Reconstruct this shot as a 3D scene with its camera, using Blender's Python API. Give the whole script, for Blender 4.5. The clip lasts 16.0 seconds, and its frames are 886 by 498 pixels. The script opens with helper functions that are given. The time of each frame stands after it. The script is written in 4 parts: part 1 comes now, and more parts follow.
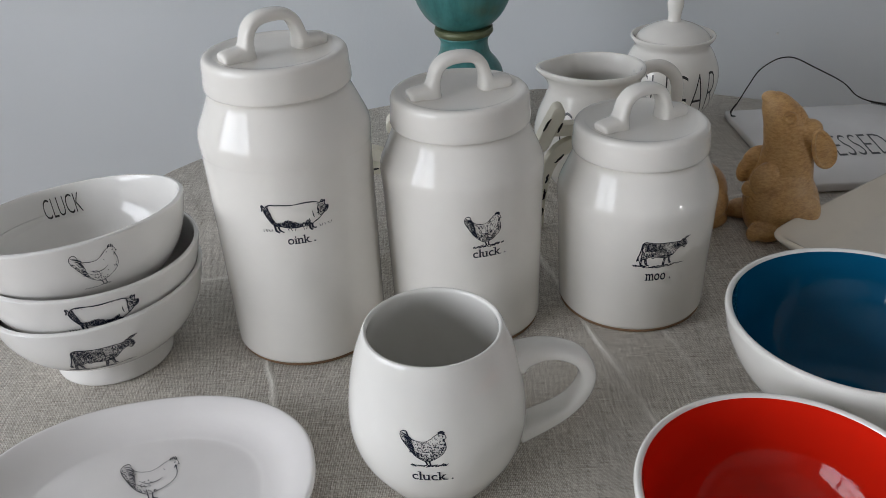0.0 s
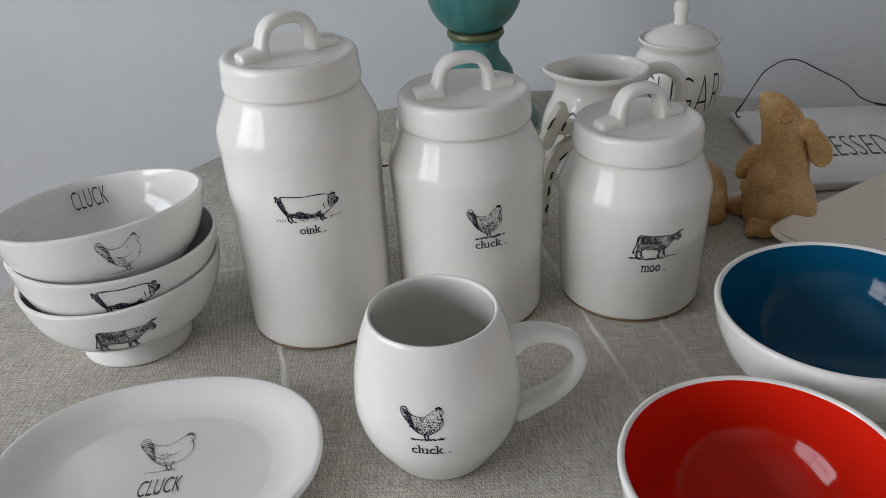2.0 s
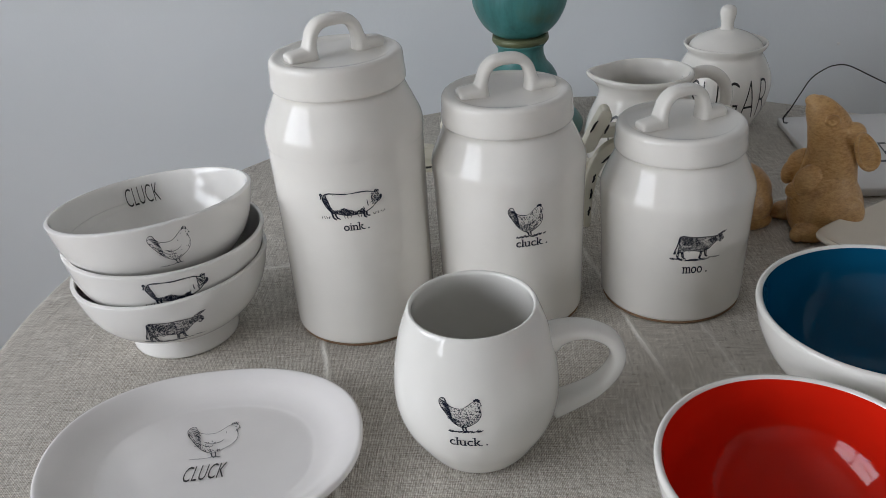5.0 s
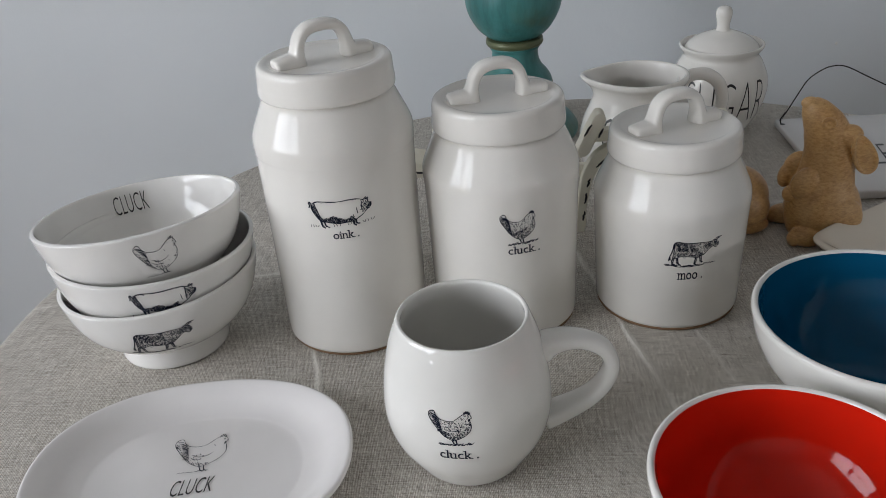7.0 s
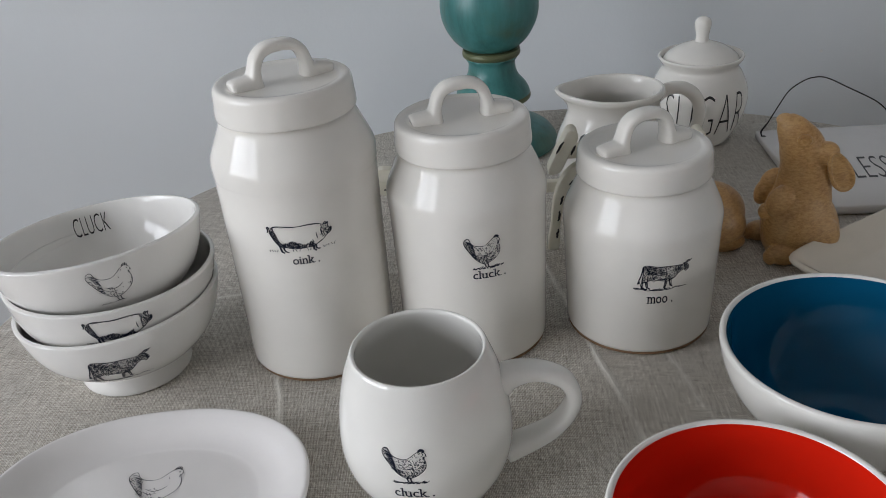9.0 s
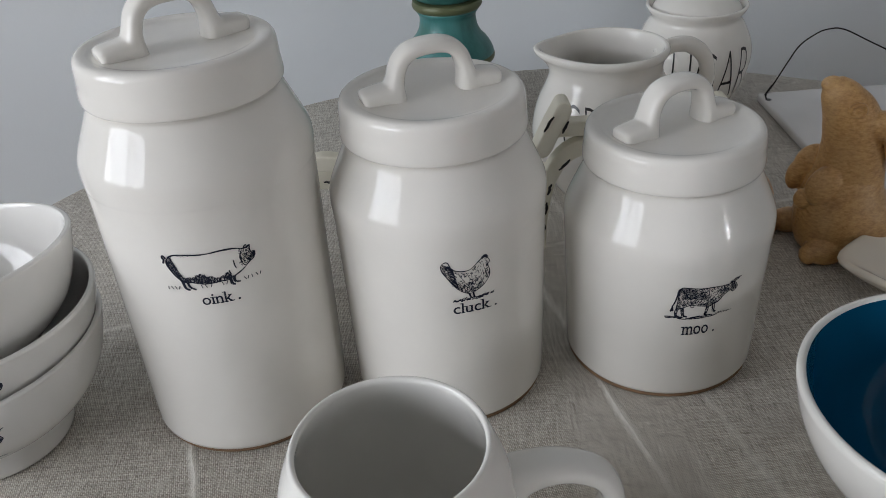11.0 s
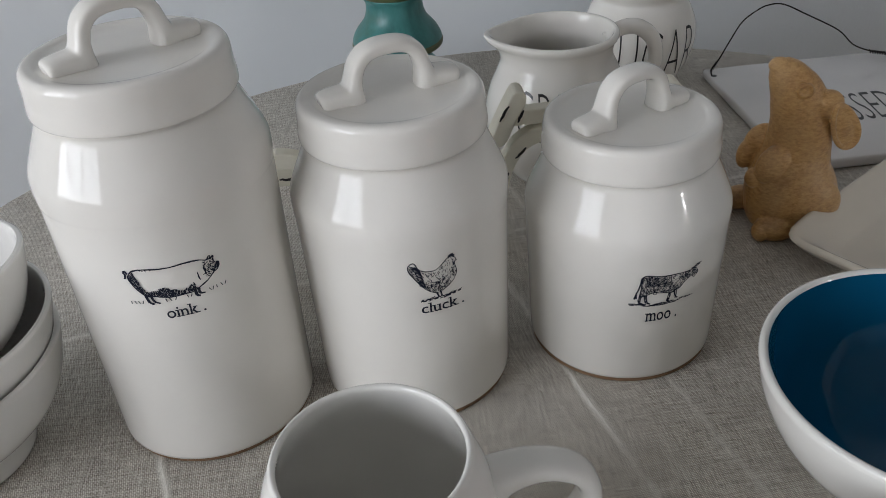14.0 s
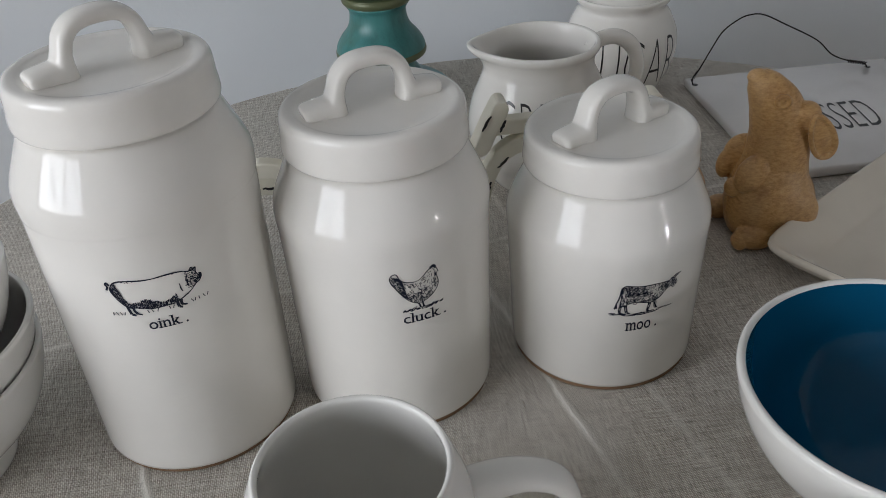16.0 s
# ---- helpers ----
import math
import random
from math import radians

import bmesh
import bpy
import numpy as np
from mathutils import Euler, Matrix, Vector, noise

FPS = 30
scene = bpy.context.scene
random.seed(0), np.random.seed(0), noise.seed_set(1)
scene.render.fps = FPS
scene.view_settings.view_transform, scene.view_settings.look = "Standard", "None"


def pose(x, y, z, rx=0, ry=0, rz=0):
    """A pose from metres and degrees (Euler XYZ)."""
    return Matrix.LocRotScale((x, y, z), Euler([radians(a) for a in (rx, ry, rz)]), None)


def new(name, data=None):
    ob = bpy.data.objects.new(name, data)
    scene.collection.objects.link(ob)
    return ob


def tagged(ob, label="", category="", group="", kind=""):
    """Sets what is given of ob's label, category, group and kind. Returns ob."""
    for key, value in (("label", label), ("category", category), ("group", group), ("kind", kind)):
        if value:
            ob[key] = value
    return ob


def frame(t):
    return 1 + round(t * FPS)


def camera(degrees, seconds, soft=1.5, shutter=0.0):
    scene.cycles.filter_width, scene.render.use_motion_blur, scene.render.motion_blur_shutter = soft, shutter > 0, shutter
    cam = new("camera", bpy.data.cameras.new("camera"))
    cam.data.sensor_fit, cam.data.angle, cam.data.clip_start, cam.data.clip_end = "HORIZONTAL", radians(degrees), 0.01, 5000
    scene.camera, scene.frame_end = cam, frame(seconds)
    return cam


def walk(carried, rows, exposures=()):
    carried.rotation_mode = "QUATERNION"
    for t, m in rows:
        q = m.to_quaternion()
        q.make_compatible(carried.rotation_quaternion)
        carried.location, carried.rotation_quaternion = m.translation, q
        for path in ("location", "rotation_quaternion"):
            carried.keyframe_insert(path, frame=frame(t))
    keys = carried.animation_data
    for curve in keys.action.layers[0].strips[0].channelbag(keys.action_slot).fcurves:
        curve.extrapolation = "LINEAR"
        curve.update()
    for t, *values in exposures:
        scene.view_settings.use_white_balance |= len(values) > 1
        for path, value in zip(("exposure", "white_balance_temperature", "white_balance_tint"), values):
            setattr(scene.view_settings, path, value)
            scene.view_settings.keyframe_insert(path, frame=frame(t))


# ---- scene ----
cam = camera(54.6, 16.0, soft=0.7)
METRES, EYE = 0.35, 0.3895
ROWS = [
    (0.0, 0.0, 0.0, 0.0, -1.46, -29.83, 2.54),
    (0.5, 0.0027, 0.0051, -0.001, -1.28, -29.89, 2.62),
    (1.0, 0.0184, 0.0051, 0.0044, -1.07, -29.89, 2.68),
    (1.5, 0.0442, -0.0375, 0.0177, -0.7, -29.77, 2.75),
    (2.0, 0.0374, -0.0919, 0.0215, 0.03, -29.56, 2.9),
    (2.5, 0.0428, -0.1315, 0.0161, 1.14, -29.21, 3.03),
    (3.0, 0.0532, -0.1321, 0.0137, 1.95, -29.04, 2.98),
    (3.5, 0.0529, -0.1287, 0.0086, 2.44, -28.93, 3.16),
    (4.0, 0.0445, -0.1282, 0.0078, 2.82, -28.77, 3.3),
    (6.5, 0.056, -0.1051, 0.0079, 2.96, -28.6, 4.06),
    (7.0, 0.0642, -0.0955, 0.007, 2.88, -28.6, 4.08),
    (7.5, 0.0677, -0.0983, 0.0083, 2.85, -28.65, 4.05),
    (8.0, 0.0819, -0.0921, 0.0092, 2.78, -28.74, 4.06),
    (8.5, 0.1174, -0.0749, 0.0082, 2.68, -28.76, 4.19),
    (9.0, 0.1335, -0.0277, 0.0265, 2.63, -28.67, 4.2),
    (9.2, 0.1188, 0.0253, 0.0345, 2.566, -28.666, 4.142),
    (11.3, 0.0508, 0.4667, -0.1217, -2.891, -32.302, 3.608),
    (11.5, 0.0487, 0.4723, -0.123, -3.43, -32.46, 3.75),
    (12.0, 0.0511, 0.4684, -0.113, -4.41, -33.06, 4.0),
    (12.5, 0.0488, 0.4587, -0.1001, -5.08, -33.41, 3.99),
    (13.0, 0.0529, 0.4676, -0.0925, -5.57, -33.65, 3.76),
    (13.5, 0.0467, 0.4683, -0.0789, -5.98, -33.94, 3.68),
    (14.0, 0.0304, 0.4654, -0.074, -6.32, -33.99, 3.7),
    (14.5, 0.0362, 0.4713, -0.0666, -6.66, -34.01, 3.59),
    (15.0, 0.0378, 0.4697, -0.0617, -6.88, -34.02, 3.45),
    (15.5, 0.0294, 0.4636, -0.0623, -7.0, -33.9, 3.26),
    (16.0, 0.0366, 0.4631, -0.0601, -7.13, -33.8, 3.17),
]
walk(cam, [(t, pose(METRES * x, METRES * y, METRES * z + EYE, 90 + pitch, roll, yaw)) for t, x, y, z, yaw, pitch, roll in ROWS])

# The cloth on the table top lies at z = 0, the floor at z = -0.75.
FLOOR, CEILING = -0.75, 1.65
WEST, EAST, NORTH, SOUTH = -1.9, 2.7, 1.31, -2.7

# ---- light ----
world = bpy.data.worlds.new("world")
scene.world = world
world.use_nodes = True
wn = world.node_tree.nodes
sky = wn.new("ShaderNodeTexSky")
sky.sky_type, sky.sun_disc = "NISHITA", False
sky.sun_elevation, sky.sun_rotation = radians(38), radians(120)
world.node_tree.links.new(sky.outputs[0], wn["Background"].inputs[0])
wn["Background"].inputs[1].default_value = 0.1


def window_light(name, place, turn, wide, high, watts, colour, dip):
    """Skylight in a window opening; it comes from above, so it dips towards the floor."""
    lamp = bpy.data.lights.new(name, "AREA")
    lamp.shape, lamp.size, lamp.size_y = "RECTANGLE", wide, high
    lamp.energy, lamp.color = watts, colour
    ob = new(name, lamp)
    lamp.spread = radians(168)
    ob.matrix_world = pose(*place, 90 - dip, 0, turn)
    return ob


# daylight in the wide west window and in the narrow east one
WIN_W = dict(y0=-1.65, y1=0.38, z0=0.12, z1=1.32)
WIN_E = dict(y0=-1.65, y1=-1.41, z0=0.36, z1=0.86)
window_light("west_window_light", (WEST - 0.1, (WIN_W["y0"] + WIN_W["y1"]) / 2, 0.72), -90, 2.03, 1.2, 58, (0.935, 0.962, 1.03), 6)
window_light("east_window_light", (EAST + 0.1, -1.53, 0.61), 90, 0.24, 0.50, 33, (0.97, 0.97, 1.0), 4)
scene.view_settings.exposure = 0.0


# ---- materials ----
def material(name, colour, rough=0.5, metal=0.0, coat=0.0, spec=0.5):
    m = bpy.data.materials.new(name)
    m.use_nodes = True
    b = m.node_tree.nodes["Principled BSDF"]
    b.inputs["Base Color"].default_value = (*colour, 1)
    b.inputs["Roughness"].default_value = rough
    b.inputs["Metallic"].default_value = metal
    b.inputs["Coat Weight"].default_value = coat
    b.inputs["Specular IOR Level"].default_value = spec
    return m


def node(m, kind, **values):
    n = m.node_tree.nodes.new("ShaderNode" + kind)
    for key, value in values.items():
        n.inputs[key].default_value = value
    return n


def link(m, a, b):
    m.node_tree.links.new(a, b)


def coords(m, scale=(1, 1, 1), rot=(0, 0, 0)):
    c = node(m, "TexCoord")
    p = node(m, "Mapping", Scale=scale, Rotation=rot)
    link(m, c.outputs["Object"], p.inputs["Vector"])
    return p.outputs["Vector"]


def noise_of(m, vec, scale, detail=3.0, rough=0.5):
    n = node(m, "TexNoise", Scale=scale, Detail=detail, Roughness=rough)
    link(m, vec, n.inputs["Vector"])
    return n.outputs["Fac"]


def ramp(m, fac, stops):
    r = node(m, "ValToRGB")
    els = r.color_ramp.elements
    while len(els) < len(stops):
        els.new(0.5)
    for e, (at, col) in zip(els, stops):
        e.position, e.color = at, (*col, 1)
    link(m, fac, r.inputs["Fac"])
    return r.outputs["Color"]


def maths(m, op, a, b=None):
    n = node(m, "Math")
    n.operation = op
    for i, v in enumerate((a, b)):
        if v is None:
            continue
        if isinstance(v, (int, float)):
            n.inputs[i].default_value = v
        else:
            link(m, v, n.inputs[i])
    return n.outputs[0]


def mix(m, fac, a, b, blend="MIX"):
    n = node(m, "Mix")
    n.data_type, n.blend_type = "RGBA", blend
    for key, v in ((0, fac), (6, a), (7, b)):
        if isinstance(v, (int, float)):
            n.inputs[key].default_value = v
        elif isinstance(v, tuple):
            n.inputs[key].default_value = (*v, 1)
        else:
            link(m, v, n.inputs[key])
    return n.outputs[2]


def bump(m, height, strength, distance, base=None):
    n = node(m, "Bump", Strength=strength, Distance=distance)
    link(m, height, n.inputs["Height"])
    if base is not None:
        link(m, base, n.inputs["Normal"])
    return n.outputs["Normal"]


def bsdf(m):
    return m.node_tree.nodes["Principled BSDF"].inputs


def glaze(name, colour, rough=0.025, speck=0.06, wave=0.14, spec=0.5):
    """Glazed stoneware: soft clouding of the colour, fine pits and a slow unevenness of the gloss."""
    m = material(name, colour, rough, spec=spec)
    v = coords(m)
    cloud = noise_of(m, v, 28, 4)
    c1 = tuple(c * 0.975 for c in colour)
    c2 = tuple(min(1, c * 1.02) for c in colour)
    col = ramp(m, cloud, [(0.3, c1), (0.7, c2)])
    pits = noise_of(m, v, 900, 2)
    col = mix(m, ramp(m, pits, [(0.70, (0, 0, 0)), (0.78, (speck, speck, speck))]), col, tuple(c * 0.45 for c in colour))
    link(m, col, bsdf(m)["Base Color"])
    link(m, ramp(m, noise_of(m, v, 60, 3), [(0.3, (rough * 0.92,) * 3), (0.7, (rough * 1.1,) * 3)]), bsdf(m)["Roughness"])
    n1 = bump(m, noise_of(m, v, 45, 2), wave, 0.0012)
    n2 = bump(m, noise_of(m, v, 420, 2), 0.05, 0.0006, n1)
    link(m, n2, bsdf(m)["Normal"])
    return m


CREAM = glaze("cream glaze", (0.795, 0.768, 0.715), wave=0.07, spec=0.34)
WHITE = glaze("white glaze", (0.77, 0.755, 0.712), 0.03, 0.03, 0.1)
BOWLWHITE = glaze("bowl white glaze", (0.77, 0.752, 0.718), 0.03, 0.03)
SATIN = glaze("satin white glaze", (0.78, 0.755, 0.735), 0.10, 0.02, 0.04)
IVORY = glaze("ivory glaze", (0.78, 0.71, 0.60), 0.16, 0.04)
RED = glaze("red glaze", (0.60, 0.015, 0.005), 0.045, 0.05, 0.08, 0.28)
BLUE = glaze("blue glaze", (0.003, 0.080, 0.165), 0.045, 0.05, 0.08, 0.28)
INK = material("dark ink", (0.009, 0.013, 0.027), 0.3, spec=0.3)
CLAY = material("bare clay", (0.22, 0.13, 0.07), 0.8)
BLACK = material("black line ink", (0.012, 0.011, 0.011), 0.3)
WIRE = material("dark wire", (0.03, 0.028, 0.027), 0.45, 0.7)


def linen():
    m = material("linen", (0.34, 0.31, 0.27), 0.92, spec=0.2)
    turn = (0, 0, radians(-12))
    warp = noise_of(m, coords(m, (2100, 160, 1), turn), 1.0, 2, 0.6)
    weft = noise_of(m, coords(m, (160, 2100, 1), turn), 1.0, 2, 0.6)
    slub1 = noise_of(m, coords(m, (900, 40, 1), turn), 1.0, 3, 0.6)
    slub2 = noise_of(m, coords(m, (40, 900, 1), turn), 1.0, 3, 0.6)
    v = coords(m, (1, 1, 1), turn)
    wave1 = node(m, "TexWave", Scale=300.0, Distortion=1.2)
    wave1.inputs["Detail Scale"].default_value = 60
    wave2 = node(m, "TexWave", Scale=300.0, Distortion=1.2)
    wave2.bands_direction = "Y"
    link(m, v, wave1.inputs["Vector"])
    link(m, v, wave2.inputs["Vector"])
    weave = maths(m, "MULTIPLY", wave1.outputs["Fac"], wave2.outputs["Fac"])
    threads = maths(m, "ADD", maths(m, "ADD", warp, weft), maths(m, "ADD", slub1, slub2))
    fac = maths(m, "ADD", maths(m, "MULTIPLY", threads, 0.25), maths(m, "MULTIPLY", weave, 0.16))
    col = ramp(m, fac, [(0.41, (0.215, 0.192, 0.165)), (0.54, (0.52, 0.482, 0.424)), (0.65, (0.86, 0.83, 0.77))])
    big = ramp(m, noise_of(m, v, 7, 4), [(0.3, (0.90, 0.90, 0.90)), (0.7, (1.06, 1.05, 1.04))])
    col = mix(m, 1.0, col, big, "MULTIPLY")
    # pressed fold lines, their threads coloured a little lighter along the ridge
    sep = node(m, "SeparateXYZ")
    link(m, coords(m, (1, 1, 1), (0, 0, radians(-12.5))), sep.inputs[0])
    wob = maths(m, "MULTIPLY", noise_of(m, v, 30, 2), 0.006)
    fold = None
    for at in FOLDS:
        d = maths(m, "ABSOLUTE", maths(m, "SUBTRACT", maths(m, "ADD", sep.outputs["X"], wob), at))
        ridge = maths(m, "MAXIMUM", maths(m, "SUBTRACT", 1.0, maths(m, "DIVIDE", d, 0.0036)), 0.0)
        if at == FOLDS[1]:
            ridge = maths(m, "MULTIPLY", ridge, 0.45)
        fold = ridge if fold is None else maths(m, "ADD", fold, ridge)
    d = maths(m, "ABSOLUTE", maths(m, "SUBTRACT", maths(m, "ADD", sep.outputs["Y"], wob), 0.158))
    fold = maths(m, "ADD", fold, maths(m, "MAXIMUM", maths(m, "SUBTRACT", 0.6, maths(m, "DIVIDE", d, 0.006)), 0.0))
    patch = ramp(m, noise_of(m, v, 14, 2), [(0.32, (0.25, 0.25, 0.25)), (0.58, (1, 1, 1))])
    fold = maths(m, "MULTIPLY", fold, patch)
    fold_tint = maths(m, "MULTIPLY", maths(m, "MULTIPLY", fold, warp), 2.1)
    col = mix(m, fold_tint, col, (0.86, 0.83, 0.77))
    link(m, col, bsdf(m)["Base Color"])
    n1 = bump(m, fac, 0.7, 0.0009)
    n2 = bump(m, fold, 0.7, 0.0014, n1)
    link(m, n2, bsdf(m)["Normal"])
    return m


def wood_figure():
    m = material("carved wood", (0.42, 0.25, 0.11), 0.33)
    v = coords(m, (1, 1, 0.35))
    grain = noise_of(m, coords(m, (0.6, 0.7, 1.3), (radians(25), radians(-32), 0)), 420, 5, 0.75)
    blot = noise_of(m, v, 32, 4, 0.6)
    col = ramp(m, grain, [(0.28, (0.34, 0.165, 0.052)), (0.5, (0.55, 0.310, 0.112)), (0.74, (0.67, 0.430, 0.190))])
    col = mix(m, ramp(m, blot, [(0.40, (0, 0, 0)), (0.72, (0.4, 0.4, 0.4))]), col, (0.62, 0.44, 0.25))
    dark = noise_of(m, coords(m), 40, 5, 0.7)
    col = mix(m, ramp(m, dark, [(0.52, (0, 0, 0)), (0.66, (0.45, 0.45, 0.45))]), col, (0.24, 0.105, 0.034))
    link(m, col, bsdf(m)["Base Color"])
    n1 = bump(m, grain, 0.35, 0.0008)
    link(m, bump(m, dark, 0.25, 0.001, n1), bsdf(m)["Normal"])
    return m


def teal_paint():
    m = material("teal paint", (0.05, 0.19, 0.18), 0.38)
    v = coords(m)
    streak = noise_of(m, coords(m, (1, 1, 0.25)), 60, 4, 0.65)
    col = ramp(m, streak, [(0.3, (0.028, 0.125, 0.122)), (0.55, (0.05, 0.20, 0.19)), (0.8, (0.075, 0.25, 0.24))])
    col = mix(m, ramp(m, noise_of(m, v, 22, 4), [(0.55, (0, 0, 0)), (0.7, (0.55, 0.55, 0.55))]), col, (0.085, 0.13, 0.075))
    link(m, col, bsdf(m)["Base Color"])
    link(m, bump(m, streak, 0.25, 0.001), bsdf(m)["Normal"])
    return m


def worn_paint():
    m = material("worn cream paint", (0.62, 0.57, 0.44), 0.6)
    v = coords(m)
    col = ramp(m, noise_of(m, v, 40, 4), [(0.3, (0.66, 0.62, 0.50)), (0.7, (0.76, 0.72, 0.61))])
    col = mix(m, ramp(m, noise_of(m, v, 150, 4, 0.7), [(0.70, (0, 0, 0)), (0.74, (0.9, 0.9, 0.9))]), col, (0.30, 0.22, 0.13))
    link(m, col, bsdf(m)["Base Color"])
    link(m, bump(m, noise_of(m, v, 260, 3), 0.2, 0.0008), bsdf(m)["Normal"])
    return m


def wall_paint():
    m = material("grey wall paint", (0.70, 0.715, 0.74), 0.75, spec=0.3)
    v = coords(m)
    col = ramp(m, noise_of(m, v, 2.2, 5, 0.6), [(0.3, (0.665, 0.70, 0.722)), (0.7, (0.70, 0.73, 0.75))])
    link(m, col, bsdf(m)["Base Color"])
    n1 = bump(m, noise_of(m, v, 160, 4, 0.6), 0.25, 0.001)
    link(m, bump(m, noise_of(m, v, 9, 3), 0.1, 0.004, n1), bsdf(m)["Normal"])
    return m


def plank_floor():
    m = material("oak floor", (0.28, 0.18, 0.10), 0.4)
    grain = noise_of(m, coords(m, (40, 2.5, 1)), 1.0, 5, 0.6)
    rnd = node(m, "ObjectInfo").outputs["Random"]
    col = ramp(m, grain, [(0.3, (0.36, 0.26, 0.17)), (0.7, (0.52, 0.40, 0.28))])
    col = mix(m, maths(m, "MULTIPLY", rnd, 0.3), col, (0.36, 0.26, 0.17))
    link(m, col, bsdf(m)["Base Color"])
    link(m, bump(m, grain, 0.2, 0.001), bsdf(m)["Normal"])
    return m


# fold lines of the cloth, metres across its pressed direction
FOLDS = (-0.0149, 0.038, -0.260)
LINEN = linen()
WOOD = wood_figure()
TEAL = teal_paint()
GREENGOLD = material("rubbed olive gold", (0.11, 0.125, 0.06), 0.42, 0.2)
WORN = worn_paint()
WALL = wall_paint()
FLOORING = plank_floor()
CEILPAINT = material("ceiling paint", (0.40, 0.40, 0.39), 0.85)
PLASTER = material("pale grey wall paint", (0.68, 0.69, 0.70), 0.8)
TRIM = material("white trim paint", (0.72, 0.72, 0.70), 0.45)
TABLEWOOD = material("table wood", (0.20, 0.12, 0.07), 0.5)


# ---- mesh helpers ----
def finish(bm, name, mat, smooth=True):
    bmesh.ops.recalc_face_normals(bm, faces=bm.faces)
    me = bpy.data.meshes.new(name)
    bm.to_mesh(me)
    bm.free()
    for p in me.polygons:
        p.use_smooth = smooth
    for one in mat if isinstance(mat, (list, tuple)) else [mat]:
        me.materials.append(one)
    return me


def part(name, bm, mat, parent, label="", smooth=True):
    ob = new(name, finish(bm, name, mat, smooth))
    ob.parent = parent
    if label:
        ob["label"] = label
    return ob


def base(name, x, y, z=0.0, turn=0.0, **tags):
    ob = new(name)
    ob.matrix_world = pose(x, y, z, 0, 0, turn)
    ob.empty_display_size = 0.02
    return tagged(ob, **tags)


def curve_of(points, steps=6, closed=False):
    """A smooth line through control points of any dimension."""
    pts = [np.array(p, float) for p in points]
    n = len(pts)
    out = []
    for i in range(n if closed else n - 1):
        p1, p2 = pts[i], pts[(i + 1) % n]
        p0 = pts[(i - 1) % n] if closed or i > 0 else 2 * p1 - p2
        p3 = pts[(i + 2) % n] if closed or i + 2 < n else 2 * p2 - p1
        for k in range(steps):
            t = k / steps
            out.append(0.5 * (2 * p1 + (p2 - p0) * t + (2 * p0 - 5 * p1 + 4 * p2 - p3) * t * t + (3 * p1 - p0 - 3 * p2 + p3) * t ** 3))
    if not closed:
        out.append(pts[-1])
    return out


def lathe(profile, seg=96, warp=None, steps=5, smooth_line=True, bands=None):
    """Turns a profile of (radius, height) round the z axis. warp(angle, r, z) may bend it; bands(i, n) gives a material slot."""
    line = curve_of(profile, steps) if smooth_line else [np.array(p, float) for p in profile]
    bm = bmesh.new()
    rings = []
    for r, z in line:
        if r < 1e-5:
            rings.append([bm.verts.new((0, 0, z))])
            continue
        ring = []
        for k in range(seg):
            a = 2 * math.pi * k / seg
            x, y, h = r * math.cos(a), r * math.sin(a), z
            if warp:
                x, y, h = warp(a, r, z)
            ring.append(bm.verts.new((x, y, h)))
        rings.append(ring)
    for i in range(len(rings) - 1):
        a, b = rings[i], rings[i + 1]
        for k in range(seg):
            k2 = (k + 1) % seg
            if len(a) == 1 and len(b) == 1:
                continue
            if len(a) == 1:
                f = bm.faces.new((a[0], b[k], b[k2]))
            elif len(b) == 1:
                f = bm.faces.new((a[k], a[k2], b[0]))
            else:
                f = bm.faces.new((a[k], a[k2], b[k2], b[k]))
            if bands:
                f.material_index = bands(i, len(rings))
    return bm


def radius_at(profile, z):
    """The outer radius of a profile at a height (its first pass upwards)."""
    line = curve_of(profile, 8)
    for (r0, z0), (r1, z1) in zip(line, line[1:]):
        if z0 <= z <= z1 and z1 > z0:
            return r0 + (r1 - r0) * (z - z0) / (z1 - z0)
    return line[-1][0]


def sweep(path, sizes, bm=None, seg=14, up=(0, 0, 1), power=2.0):
    """A tube with oval section (half-width across, half-height) along a path of points."""
    bm = bm or bmesh.new()
    pts = [Vector(p) for p in path]
    rings = []
    last = None
    for i, p in enumerate(pts):
        d = (pts[min(i + 1, len(pts) - 1)] - pts[max(i - 1, 0)]).normalized()
        side = d.cross(Vector(up)) if last is None else last - d * last.dot(d)
        side.normalize()
        last = side
        over = side.cross(d).normalized()
        w, h = sizes[i]
        ring = []
        for k in range(seg):
            a = 2 * math.pi * k / seg
            c, s = math.cos(a), math.sin(a)
            c = math.copysign(abs(c) ** (2 / power), c)
            s = math.copysign(abs(s) ** (2 / power), s)
            ring.append(bm.verts.new(p + side * (w * c) + over * (h * s)))
        rings.append(ring)
    for a, b in zip(rings, rings[1:]):
        for k in range(seg):
            bm.faces.new((a[k], a[(k + 1) % seg], b[(k + 1) % seg], b[k]))
    for ring in (rings[0], rings[-1]):
        mid = bm.verts.new(sum((v.co for v in ring), Vector()) / len(ring))
        for k in range(seg):
            bm.faces.new((ring[k], ring[(k + 1) % seg], mid))
    return bm


